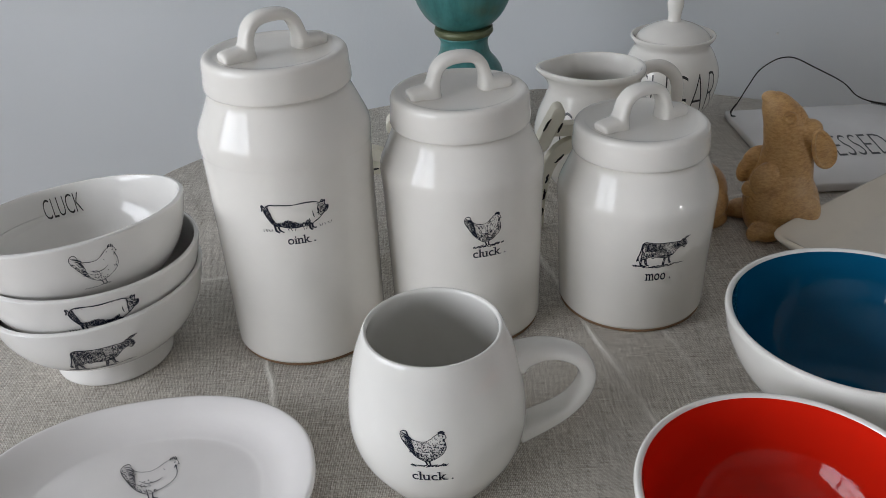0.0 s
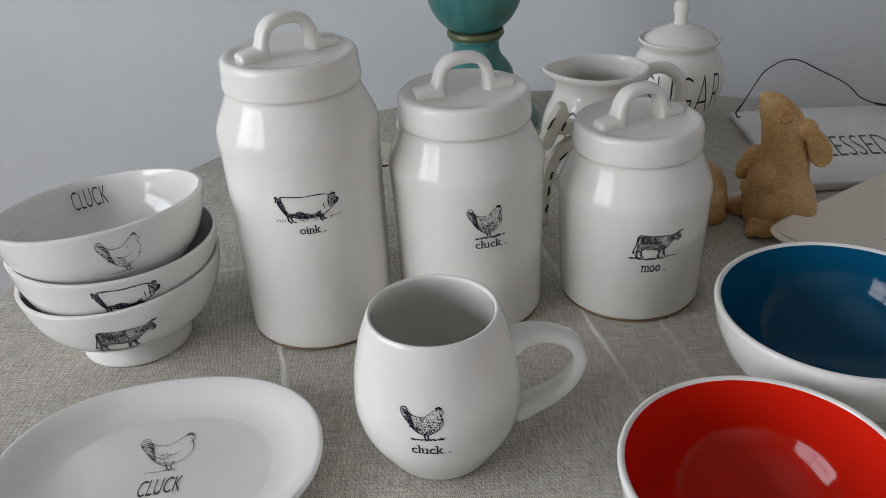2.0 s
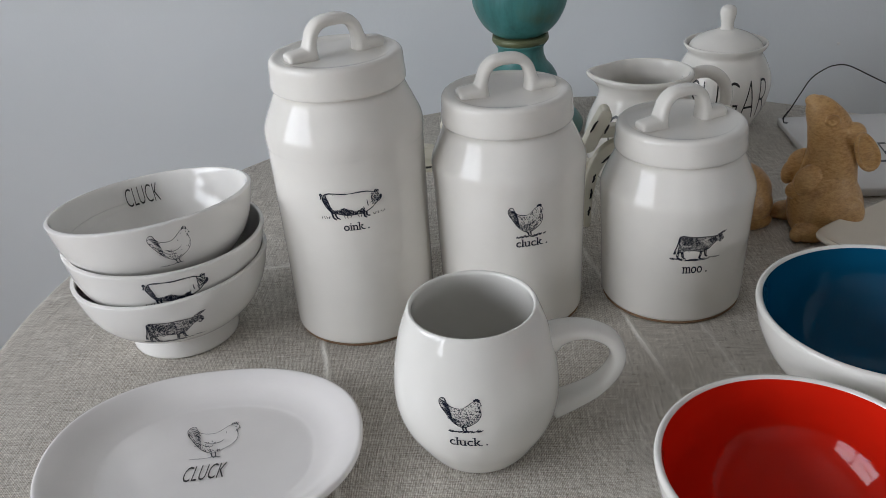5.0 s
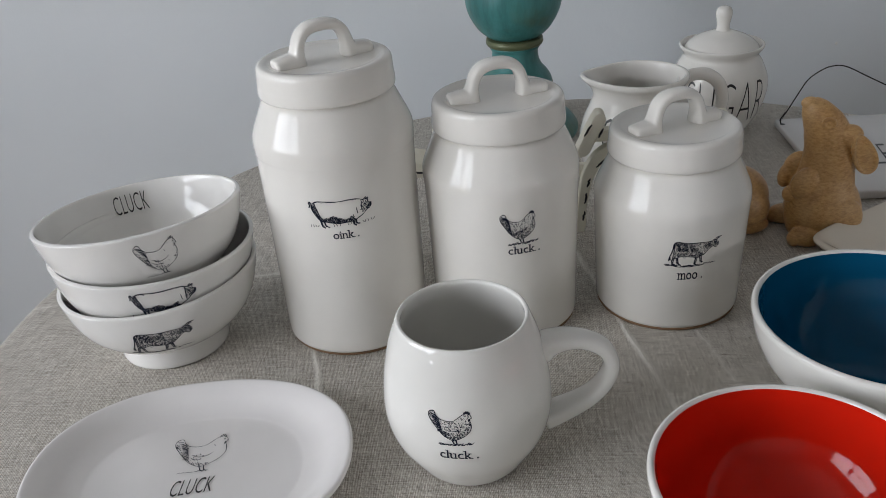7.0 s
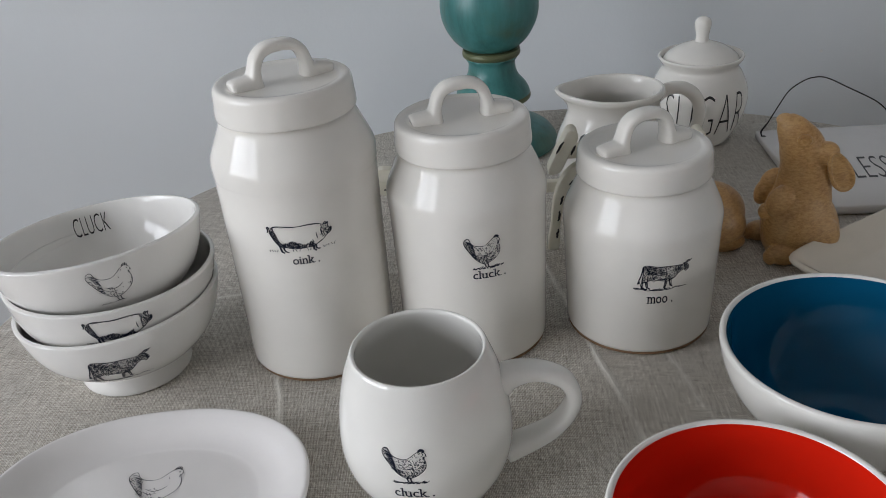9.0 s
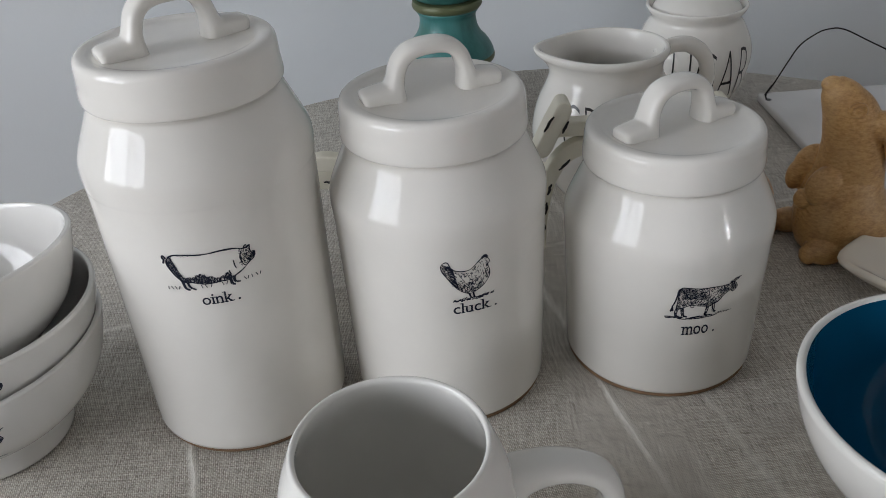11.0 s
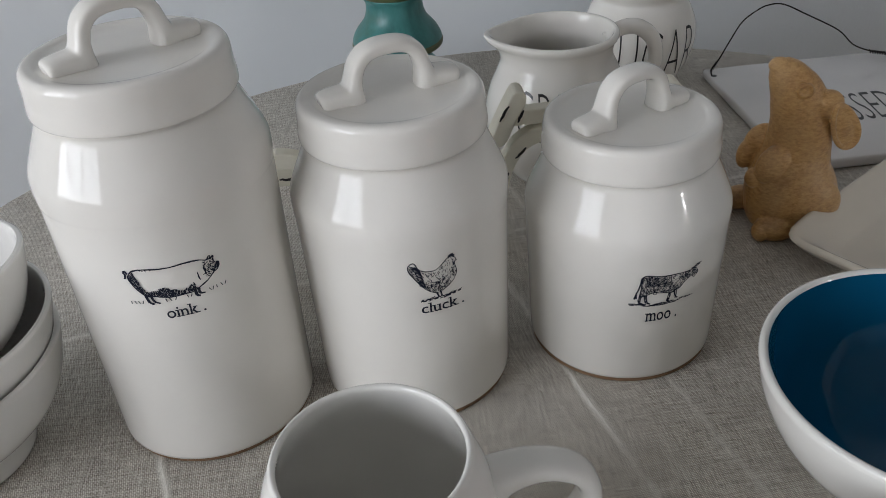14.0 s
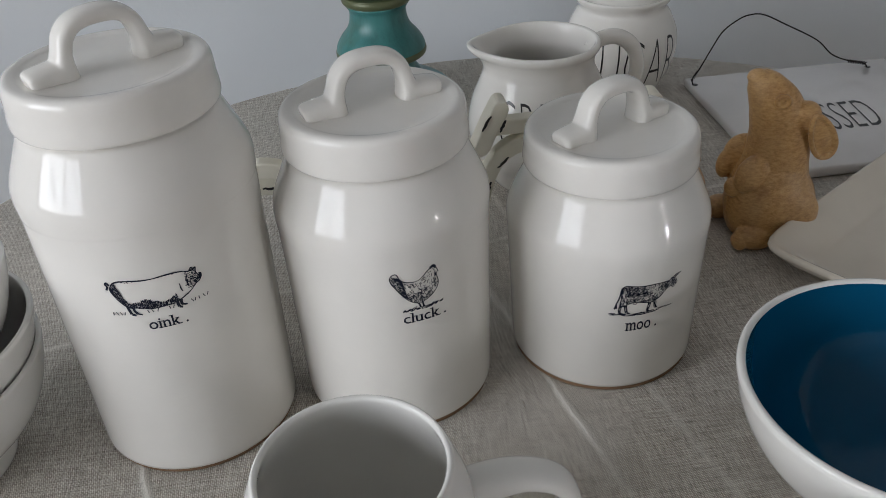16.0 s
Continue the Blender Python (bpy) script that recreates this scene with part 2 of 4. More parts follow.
def box(x0, x1, y0, y1, z0, z1, bevel=0.0, bm=None):
    own = bmesh.new()
    bmesh.ops.create_cube(own, size=1)
    for v in own.verts:
        v.co = Vector(((x0 + x1) / 2 + v.co.x * (x1 - x0), (y0 + y1) / 2 + v.co.y * (y1 - y0), (z0 + z1) / 2 + v.co.z * (z1 - z0)))
    if bevel:
        bmesh.ops.bevel(own, geom=own.edges[:], offset=bevel, segments=2, profile=0.5, affect="EDGES")
    if bm is None:
        return own
    me = bpy.data.meshes.new("piece")
    own.to_mesh(me)
    own.free()
    bm.from_mesh(me)
    bpy.data.meshes.remove(me)
    return bm


def board(outline, thick, bevel=0.0012):
    """A board cut to an outline in x and z, of a thickness in y."""
    bm = bmesh.new()
    f = bm.faces.new([bm.verts.new((x, -thick / 2, z)) for x, z in outline])
    ext = bmesh.ops.extrude_face_region(bm, geom=[f])
    for v in ext["geom"]:
        if isinstance(v, bmesh.types.BMVert):
            v.co.y += thick
    bmesh.ops.recalc_face_normals(bm, faces=bm.faces)
    edges = [e for e in bm.edges if len(e.link_faces) == 2 and e.calc_face_angle(0) > 1.0]
    bmesh.ops.bevel(bm, geom=edges, offset=bevel, segments=2, profile=0.5, affect="EDGES")
    return bm


# ---- printed motifs and words: thin layers of ink that follow the surface ----
def ribbon(bm, place, line, width, taper=True):
    """An inked stroke along a line of (u, v), laid on a surface by place(u, v)."""
    n = len(line)
    if n < 2:
        return
    pairs = []
    for i, p in enumerate(line):
        q0, q1 = line[max(i - 1, 0)], line[min(i + 1, n - 1)]
        d = np.array(q1) - np.array(q0)
        size = np.hypot(*d) or 1e-9
        nx, ny = -d[1] / size, d[0] / size
        w = width / 2 * ((0.35 + 0.65 * math.sin(math.pi * (i + 0.5) / n)) if taper else 1)
        pairs.append((bm.verts.new(place(p[0] + nx * w, p[1] + ny * w)), bm.verts.new(place(p[0] - nx * w, p[1] - ny * w))))
    for (a, b), (c, d) in zip(pairs, pairs[1:]):
        bm.faces.new((a, b, d, c))


def inside(p, poly):
    hit = False
    for (x0, y0), (x1, y1) in zip(poly, poly[1:] + poly[:1]):
        if (y0 > p[1]) != (y1 > p[1]) and p[0] < (x1 - x0) * (p[1] - y0) / (y1 - y0) + x0:
            hit = not hit
    return hit


# plain outlines of the printed farm creatures, in widths, their feet at v = 0
PIG = ((.077, .343), (.117, .377), (.189, .391), (.29, .386), (.41, .376), (.53, .376), (.653, .384), (.775, .382), (.853, .368), (.911, .349), (.935, .374), (.956, .379), (.952, .349), (.974, .364), (.993, .369), (.981, .327), (.996, .294), (1.02, .294),
       (1.037, .282), (1.029, .247), (1.003, .218), (.966, .205), (.926, .175), (.88, .142), (.826, .115), (.771, .091), (.696, .062), (.626, .064), (.524, .059), (.423, .058), (.344, .074), (.286, .089), (.235, .087), (.188, .11), (.143, .151), (.101, .204), (.073, .263), (.059, .305))
HEN = ((.0, .746), (.051, .819), (.138, .826), (.196, .71), (.297, .638), (.428, .609), (.558, .616), (.659, .674), (.754, .754), (.819, .797), (.891, .815), (.957, .79), (1.0, .715), (.964, .65),
       (.993, .536), (.993, .428), (.935, .319), (.833, .232), (.703, .159), (.572, .116), (.428, .167), (.312, .254), (.239, .348), (.167, .435), (.094, .536), (.029, .638))
COW = ((.135, .461), (.171, .476), (.253, .465), (.417, .446), (.555, .44), (.653, .439), (.778, .433), (.875, .43), (.924, .437), (.923, .462), (.949, .462), (.975, .443), (1.026, .419), (1.056, .357), (1.023, .321), (.988, .298), (.961, .317), (.937, .336),
       (.895, .325), (.832, .29), (.781, .245), (.73, .2), (.671, .184), (.623, .157), (.56, .162), (.473, .174), (.391, .185), (.317, .203), (.246, .184), (.167, .156), (.105, .152), (.101, .203), (.11, .285), (.113, .368), (.116, .423))


def motif(name, kind, place, u0, v0, width, parent, seed, light=False, tall=0.0):
    """A small engraved print of a farm creature as a plain shape: contour, legs, ground and fine hatching."""
    rng = random.Random(seed)
    bm = bmesh.new()
    shape = {"pig": PIG, "hen": HEN, "cow": COW}[kind]
    line = [tuple(p) for p in curve_of(shape, 3, True)]
    w, tall = width, tall or {"pig": 1.20, "hen": 1.13, "cow": 1.20}[kind]

    def at(p):
        return (u0 + (p[0] - 0.5) * w, v0 + p[1] * w * tall)

    def stroke(pts, thick, taper=True):
        pts = curve_of(pts, 3) if len(pts) > 2 else pts
        ribbon(bm, place, [at(p) for p in pts], w * thick, taper)

    def limb(pts, thick, foot):
        """A short dark leg that ends in a foot."""
        stroke(pts[:3], thick, False)
        stroke(pts[2:], foot, False)

    def rough(thick):
        """The contour, in runs of swelling and thinning line."""
        n, k = len(line), 0
        while k < n:
            step = rng.randint(6, 11)
            run = [line[q % n] for q in range(k, min(k + step, n) + 2)]
            mid = run[len(run) // 2]
            ribbon(bm, place, [at(p) for p in run], w * thick(*mid) * rng.uniform(.85, 1.15), True)
            ribbon(bm, place, [at(p) for p in run], w * thick(*mid) * .55, False)
            k += step

    if kind == "pig":
        rough(lambda x, y: .020 if y > .34 else .017)
        limb(((.714, .086), (.719, .038), (.722, .012), (.758, -.002)), .034, .026)
        limb(((.759, .090), (.756, .045), (.768, .024), (.815, .016)), .032, .022)
        limb(((.192, .109), (.201, .061), (.214, .020), (.258, .002)), .032, .028)
        limb(((.249, .089), (.259, .047), (.282, .020), (.326, .004)), .028, .020)
        stroke(((.067, .350), (.043, .382), (.026, .366), (.040, .338), (.022, .300)), .022, False)
        for pts in (((.895, .350), (.930, .352), (.960, .345)), ((.888, .332), (.864, .275), (.872, .224), (.840, .208)), ((.786, .257), (.791, .195), (.802, .163)), ((.915, .292), (.946, .284)), ((.940, .22), (.965, .23), (.975, .215))):
            stroke(pts, .016)
        stroke(((1.010, .285), (1.025, .262), (1.022, .240)), .034)
        for x, dx in ((.015, .0), (.07, -.02), (.11, -.018), (.135, .014), (.40, -.01), (.45, -.018), (.49, .016), (.63, -.012), (.66, .014), (.885, -.022), (.90, .016), (.955, -.004), (1.02, -.020), (1.045, .020)):
            y = .015 + .05 * max(0, x - .8)
            stroke(((x + dx, y + .035), (x, y)), .010, False)

        def dense(x, y):
            belly = .27 < x < .73 and y < .135 + .03 * math.sin(x * 17 + 1)
            rump = x < .125 + .42 * max(0, .345 - y) or (x < .30 and y < .14)
            return 1.0 if y < .095 else .75 if belly else .85 if rump else .6 if x > .93 and y < .26 else .30 if x > .86 else .22 if y > .372 else 0.0
        heading, tries, size, fine = lambda x, y: 95 + 40 * math.sin(x * 9) + rng.uniform(-35, 35), 5200, .024, .0085
    elif kind == "hen":
        rough(lambda x, y: (.013 if light else .020) if x > .25 else (.017 if light else .026))
        for pts in (((.540, .13), (.570, .06), (.580, .02)), ((.630, .14), (.640, .07), (.655, .02))):
            stroke(pts, .020 if light else .036, False)
        for x in (.58, .655):
            for dx, dy in ((-.07, .0), (.08, .0), (.05, -.02)):
                stroke(((x, .03), (x + dx, .008 + dy)), .013)
        for x, y in ((.85, .830), (.885, .848), (.92, .845), (.95, .82)):
            stroke(((x - .012, y - .045), (x, y), (x + .004, y + .022)), .022 if light else .050)
        stroke(((.915, .735), (.945, .735)), .026)
        stroke(((.985, .705), (1.02, .690)), .022)
        stroke(((.95, .68), (.950, .65), (.935, .61)), .020 if light else .046)
        stroke(((.36, .42), (.50, .35), (.66, .37), (.76, .44)), .014)
        stroke(((.33, .36), (.44, .29), (.58, .29)), .012)
        for i in range(15):
            f = i / 14
            a = (.34 - .10 * f, .26 + .42 * f)
            b = (.20 - .17 * f + .05 * math.sin(3 * f), .33 + .45 * f)
            stroke((a, ((a[0] + b[0]) / 2, (a[1] + b[1]) / 2 + rng.uniform(.0, .035)), b), rng.uniform(.010, .018) if light else rng.uniform(.018, .036))
        if light:
            stroke(((.20, .01), (.40, .0), (.62, .015)), .008)
            for x in (.16, .24, .33):
                stroke(((x, .0), (x + .05, .02)), .008)
            dense = lambda x, y: .60 if x + .62 * y < .50 else (.55 if y < .20 else .22 if x < .60 and y < .42 else .22 if x > .93 and y < .5 else 0.01)
        else:
            for i in range(46):
                x = rng.uniform(.20, 1.04)
                y = -.015 + .05 * max(0, x - .6) + rng.uniform(-.020, .018)
                stroke(((x, y), (x + rng.uniform(.03, .09), y + rng.uniform(.0, .055))), rng.uniform(.014, .030))
            for i in range(26):
                x, y = rng.uniform(.35, .92), rng.uniform(.22, .58)
                if inside((x - .03, y), line) and inside((x + .04, y), line):
                    stroke(((x - .025, y), (x, y - .022), (x + .028, y)), rng.uniform(.012, .024))
            dense = lambda x, y: (1.0 if y < .20 or x + .62 * y < .44 else .7 if x + .62 * y < .56 or (x > .90 and y < .55) else .55 if y < .30 else .20)
        heading, tries, size, fine = lambda x, y: 150 - 60 * x + rng.uniform(-25, 25), 1300 if light else 2200, .040, .012
    else:
        rough(lambda x, y: .018 if y > .2 else .022)
        legs = (((.577, .170), (.563, .094), (.540, .035), (.582, .008)), ((.660, .196), (.669, .120), (.675, .068), (.715, .050)), ((.119, .175), (.094, .098), (.098, .045), (.150, .022)), ((.180, .174), (.193, .092), (.212, .038), (.267, .018)))
        for pts in legs:
            for off in (-.022, .020):
                stroke([(x + off * (1 - .30 * q / 2), y) for q, (x, y) in enumerate(pts[:3])], .014)
            for q in range(30):
                f = rng.random() * 1.98
                (xa, ya), (xb, yb) = pts[int(f)], pts[int(f) + 1]
                x, y = xa + (xb - xa) * (f % 1) + rng.uniform(-.018, .016), ya + (yb - ya) * (f % 1)
                stroke(((x, y), (x + rng.uniform(-.006, .006), y - .03)), .010)
            stroke(pts[2:], .028, False)
        stroke(((.135, .461), (.104, .431), (.091, .345), (.062, .244), (.032, .184)), .022, False)
        for q in range(9):
            stroke(((.040, .20), (.005 + .006 * q, .10 + rng.uniform(0, .03))), .016)
        stroke(((.962, .455), (1.007, .487), (1.064, .492), (1.118, .500)), .024)
        stroke(((.985, .445), (1.03, .468), (1.085, .474)), .018)
        stroke(((1.0, .40), (1.02, .396)), .022)
        stroke(((1.02, .335), (1.045, .345)), .022)
        stroke(((.565, .43), (.572, .33), (.565, .17)), .012)
        stroke(((.30, .20), (.315, .165), (.345, .165), (.36, .19)), .014)
        for i in range(60):
            x = rng.uniform(-.07, .60) if i < 44 else rng.uniform(.55, .95)
            y = (.026 - .03 * min(1, max(0, x) * 6)) + .055 * max(0, x - .45) + rng.uniform(-.018, .014)
            stroke(((x, y), (x + rng.uniform(.05, .12), y + rng.uniform(-.008, .012))), rng.uniform(.010, .020) if x < .6 else .008)
        dense = lambda x, y: (1.0 if y < .205 or x < .135 else .95 if .17 < x < .40 and .29 < y < .43 else .7 if x > .90 else .9 if y > .435 else .50 + .36 * math.sin(14 * x + 5 * y) * math.sin(17 * y + 2))
        heading, tries, size, fine = lambda x, y: 75 + 55 * math.sin(6 * x + 5 * y) + rng.uniform(-15, 15), 2300, .034, .0080
    x0, x1 = min(p[0] for p in line), max(p[0] for p in line)
    y0, y1 = min(p[1] for p in line), max(p[1] for p in line)
    for _ in range(tries):
        x, y = rng.uniform(x0, x1), rng.uniform(y0, y1)
        if rng.random() > dense(x, y):
            continue
        a, half = radians(heading(x, y)), size * rng.uniform(.3, .6)
        p, q = (x - half * math.cos(a), y - half * math.sin(a)), (x + half * math.cos(a), y + half * math.sin(a))
        if inside(p, line) and inside(q, line):
            stroke((p, (x + rng.uniform(-.003, .003), y + rng.uniform(-.003, .003)), q), fine * rng.uniform(.7, 1.3))
    return part(name, bm, INK, parent, smooth=False)


def words(name, text, place, u0, v0, wide, high, parent, mat=BLACK, thin=0.0, lean=0.0, slabs=False, rise=0.0):
    """A word in the built-in font, laid on a surface; u0, v0 is the middle of its foot line."""
    cu = bpy.data.curves.new(name, "FONT")
    cu.body, cu.size, cu.offset, cu.resolution_u = text, 1.0, thin, 3
    ob = bpy.data.objects.new(name, cu)
    scene.collection.objects.link(ob)
    bpy.context.view_layer.update()
    me = bpy.data.meshes.new_from_object(ob.evaluated_get(bpy.context.evaluated_depsgraph_get()))
    bpy.data.objects.remove(ob)
    bm = bmesh.new()
    bm.from_mesh(me)
    if slabs:
        for e in [e for e in bm.edges if len(e.link_faces) == 1]:
            (xa, ya), (xb, yb) = e.verts[0].co.xy, e.verts[1].co.xy
            size = abs(xa - xb)
            if abs(ya - yb) > 0.004 or not 0.05 < size < 0.16 or 0.02 < ya < 0.40:
                continue
            low, high_end = min(xa, xb), max(xa, xb)
            x0, x1, y0, y1 = (low - 0.07, high_end + 0.07, 0.0, 0.055) if ya < 0.02 else (low - 0.10, high_end, ya - 0.055, ya)
            bm.faces.new([bm.verts.new((x, y, 0)) for x, y in ((x0, y0), (x1, y0), (x1, y1), (x0, y1))])
    bmesh.ops.triangulate(bm, faces=bm.faces)
    for _ in range(3):
        longs = [e for e in bm.edges if e.calc_length() > 0.14]
        if longs:
            bmesh.ops.subdivide_edges(bm, edges=longs, cuts=1)
            bmesh.ops.triangulate(bm, faces=bm.faces)
    xs, ys = [v.co.x for v in bm.verts], [v.co.y for v in bm.verts]
    x0, x1, y1 = min(xs), max(xs), max(ys)
    for v in bm.verts:
        h = v.co.y / y1
        fx = (v.co.x - x0) / (x1 - x0) - 0.5
        v.co = place(u0 + fx * wide + lean * h * high, v0 + h * high + rise * fx * wide)
    return part(name, bm, mat, parent, smooth=False)


def round_wall(profile, angle, lift=0.00025):
    """Places (u, v) on the outside of a turned body: u metres round from an angle in degrees, v the height."""
    table = [(z, radius_at(profile, z)) for z in np.linspace(0, max(p[1] for p in profile), 60)]

    def place(u, v):
        r = float(np.interp(v, [a for a, b in table], [b for a, b in table])) + lift
        a = radians(angle) + u / r
        return (r * math.cos(a), r * math.sin(a), v)
    return place


# ---- the room ----
def wall(name, x0, x1, y0, y1, z0, z1, mat=WALL):
    return tagged(new(name, finish(box(x0, x1, y0, y1, z0, z1), name, mat, False)), kind="structure", category="wall", label="plain painted grey interior wall")


wall("wall_north", WEST - 0.12, EAST + 0.12, NORTH, NORTH + 0.12, FLOOR, CEILING)
wall("wall_south", WEST - 0.12, EAST + 0.12, SOUTH - 0.12, SOUTH, FLOOR, CEILING, PLASTER)


def wall_with_window(name, x0, x1, w):
    bm = box(x0, x1, SOUTH, w["y0"], FLOOR, CEILING)
    box(x0, x1, w["y1"], NORTH, FLOOR, CEILING, 0, bm)
    box(x0, x1, w["y0"], w["y1"], FLOOR, w["z0"], 0, bm)
    box(x0, x1, w["y0"], w["y1"], w["z1"], CEILING, 0, bm)
    tagged(new(name, finish(bm, name, PLASTER, False)), kind="structure", category="wall", label="plain pale grey interior wall with a window opening")


wall_with_window("wall_west", WEST - 0.12, WEST, WIN_W)
wall_with_window("wall_east", EAST, EAST + 0.12, WIN_E)
tagged(new("ceiling", finish(box(WEST - 0.12, EAST + 0.12, SOUTH - 0.12, NORTH + 0.12, CEILING, CEILING + 0.1), "ceiling", CEILPAINT, False)), kind="structure", category="ceiling", label="plain pale painted ceiling")
tagged(new("floor", finish(box(WEST - 0.12, EAST + 0.12, SOUTH - 0.12, NORTH + 0.12, FLOOR - 0.1, FLOOR), "floor", FLOORING, False)), kind="structure", category="floor", label="brown oak board floor")


def window(name, x, w, sashes, rows, cols, bar):
    """A sash window: frame, meeting post and glazing bars."""
    ob = base(name, x, (w["y0"] + w["y1"]) / 2, w["z0"], kind="structure", category="window", label="white painted window with glazing bars")
    half, high = (w["y1"] - w["y0"]) / 2, w["z1"] - w["z0"]
    f = 0.05
    bm = box(-0.03, 0.03, -half, half, 0, f)
    box(-0.03, 0.03, -half, half, high - f, high, 0, bm)
    for s in range(sashes + 1):
        y = -half + f / 2 + (2 * half - f) * s / sashes
        box(-0.03, 0.03, y - f / 2, y + f / 2, f, high - f, 0, bm)
    part("window_frame", bm, TRIM, ob, smooth=False)
    bm = bmesh.new()
    for s in range(sashes):
        y0, y1 = -half + 2 * half * s / sashes + f / 2, -half + 2 * half * (s + 1) / sashes - f / 2
        for c in range(1, cols):
            y = y0 + (y1 - y0) * c / cols
            box(-0.012, 0.012, y - bar / 2, y + bar / 2, f, high - f, 0, bm)
        for r in range(1, rows):
            z = high * r / rows
            box(-0.012, 0.012, y0, y1, z - bar / 2, z + bar / 2, 0, bm)
    part("glazing_bars", bm, TRIM, ob, smooth=False)


window("window_1", WEST - 0.03, WIN_W, 2, 3, 1, 0.028)
window("window_2", EAST + 0.03, WIN_E, 1, 2, 1, 0.06)
bm = lathe([(0.0, 0.0), (0.0021, 0.0002), (0.0018, 0.0010), (0.0, 0.0013)], 12)
for v in bm.verts:
    v.co = Vector((0.536 + v.co.x, NORTH - v.co.z, -0.006 + v.co.y))
tagged(new("wall_chip", finish(bm, "wall_chip", TRIM)), "small pale chip in the grey wall paint", "wall chip")

# ---- the round table and its cloth ----
TX, TY, TR = 0.125, 0.562, 0.54
table = base("round_table", TX, TY, FLOOR, label="round wooden table hidden under a linen cloth", category="table")
part("tabletop", lathe([(0.0, 0.715), (TR - 0.02, 0.715), (TR - 0.006, 0.72), (TR - 0.004, 0.735), (TR - 0.01, 0.744), (0.0, 0.744)], 72, smooth_line=False), TABLEWOOD, table, smooth=False)
for sx in (-1, 1):
    for sy in (-1, 1):
        part("leg", sweep([(sx * 0.27, sy * 0.27, 0), (sx * 0.26, sy * 0.26, 0.36), (sx * 0.25, sy * 0.25, 0.715)], [(0.02, 0.02), (0.026, 0.026), (0.03, 0.03)], up=(1, 0, 0)), TABLEWOOD, table)


def cloth():
    """A linen sheet: flat on the table, rolling over its edge and hanging in soft folds."""
    bm = bmesh.new()
    seg = 220
    rows = [TR * k / 26 for k in range(1, 26)] + [TR - 0.008]
    spec = [(r, 0.0, 0.0) for r in rows]
    for k in range(1, 7):
        a = math.pi / 2 * k / 6
        spec.append((TR - 0.008 + 0.010 * math.sin(a), -0.010 * (1 - math.cos(a)), 0.0))
    for k in range(1, 13):
        spec.append((TR + 0.002 + 0.004 * k, -0.010 - 0.024 * k, k / 12))
    hub = bm.verts.new((0, 0, 0))
    rings = []
    for r, z, drop in spec:
        ring = []
        for k in range(seg):
            a = 2 * math.pi * k / seg
            x, y = math.cos(a), math.sin(a)
            rr = r + drop * (0.022 * math.sin(9 * a + 0.6) + 0.012 * math.sin(17 * a + 2))
            dz = 0.0
            if r < TR - 0.005 and drop == 0:
                dz = -0.0009 * abs(noise.noise(Vector((x * r * 9, y * r * 9, 3))))
            ring.append(bm.verts.new((rr * x, rr * y, z + dz)))
        rings.append(ring)
    for k in range(seg):
        bm.faces.new((hub, rings[0][k], rings[0][(k + 1) % seg]))
    for a, b in zip(rings, rings[1:]):
        for k in range(seg):
            bm.faces.new((a[k], b[k], b[(k + 1) % seg], a[(k + 1) % seg]))
    me = finish(bm, "tablecloth", LINEN)
    ob = new("tablecloth", me)
    ob.location = (TX, TY, 0)
    sol = ob.modifiers.new("thickness", "SOLIDIFY")
    sol.thickness, sol.offset = 0.0009, -1
    tagged(ob, "natural oatmeal linen tablecloth with pressed creases", "tablecloth")


cloth()


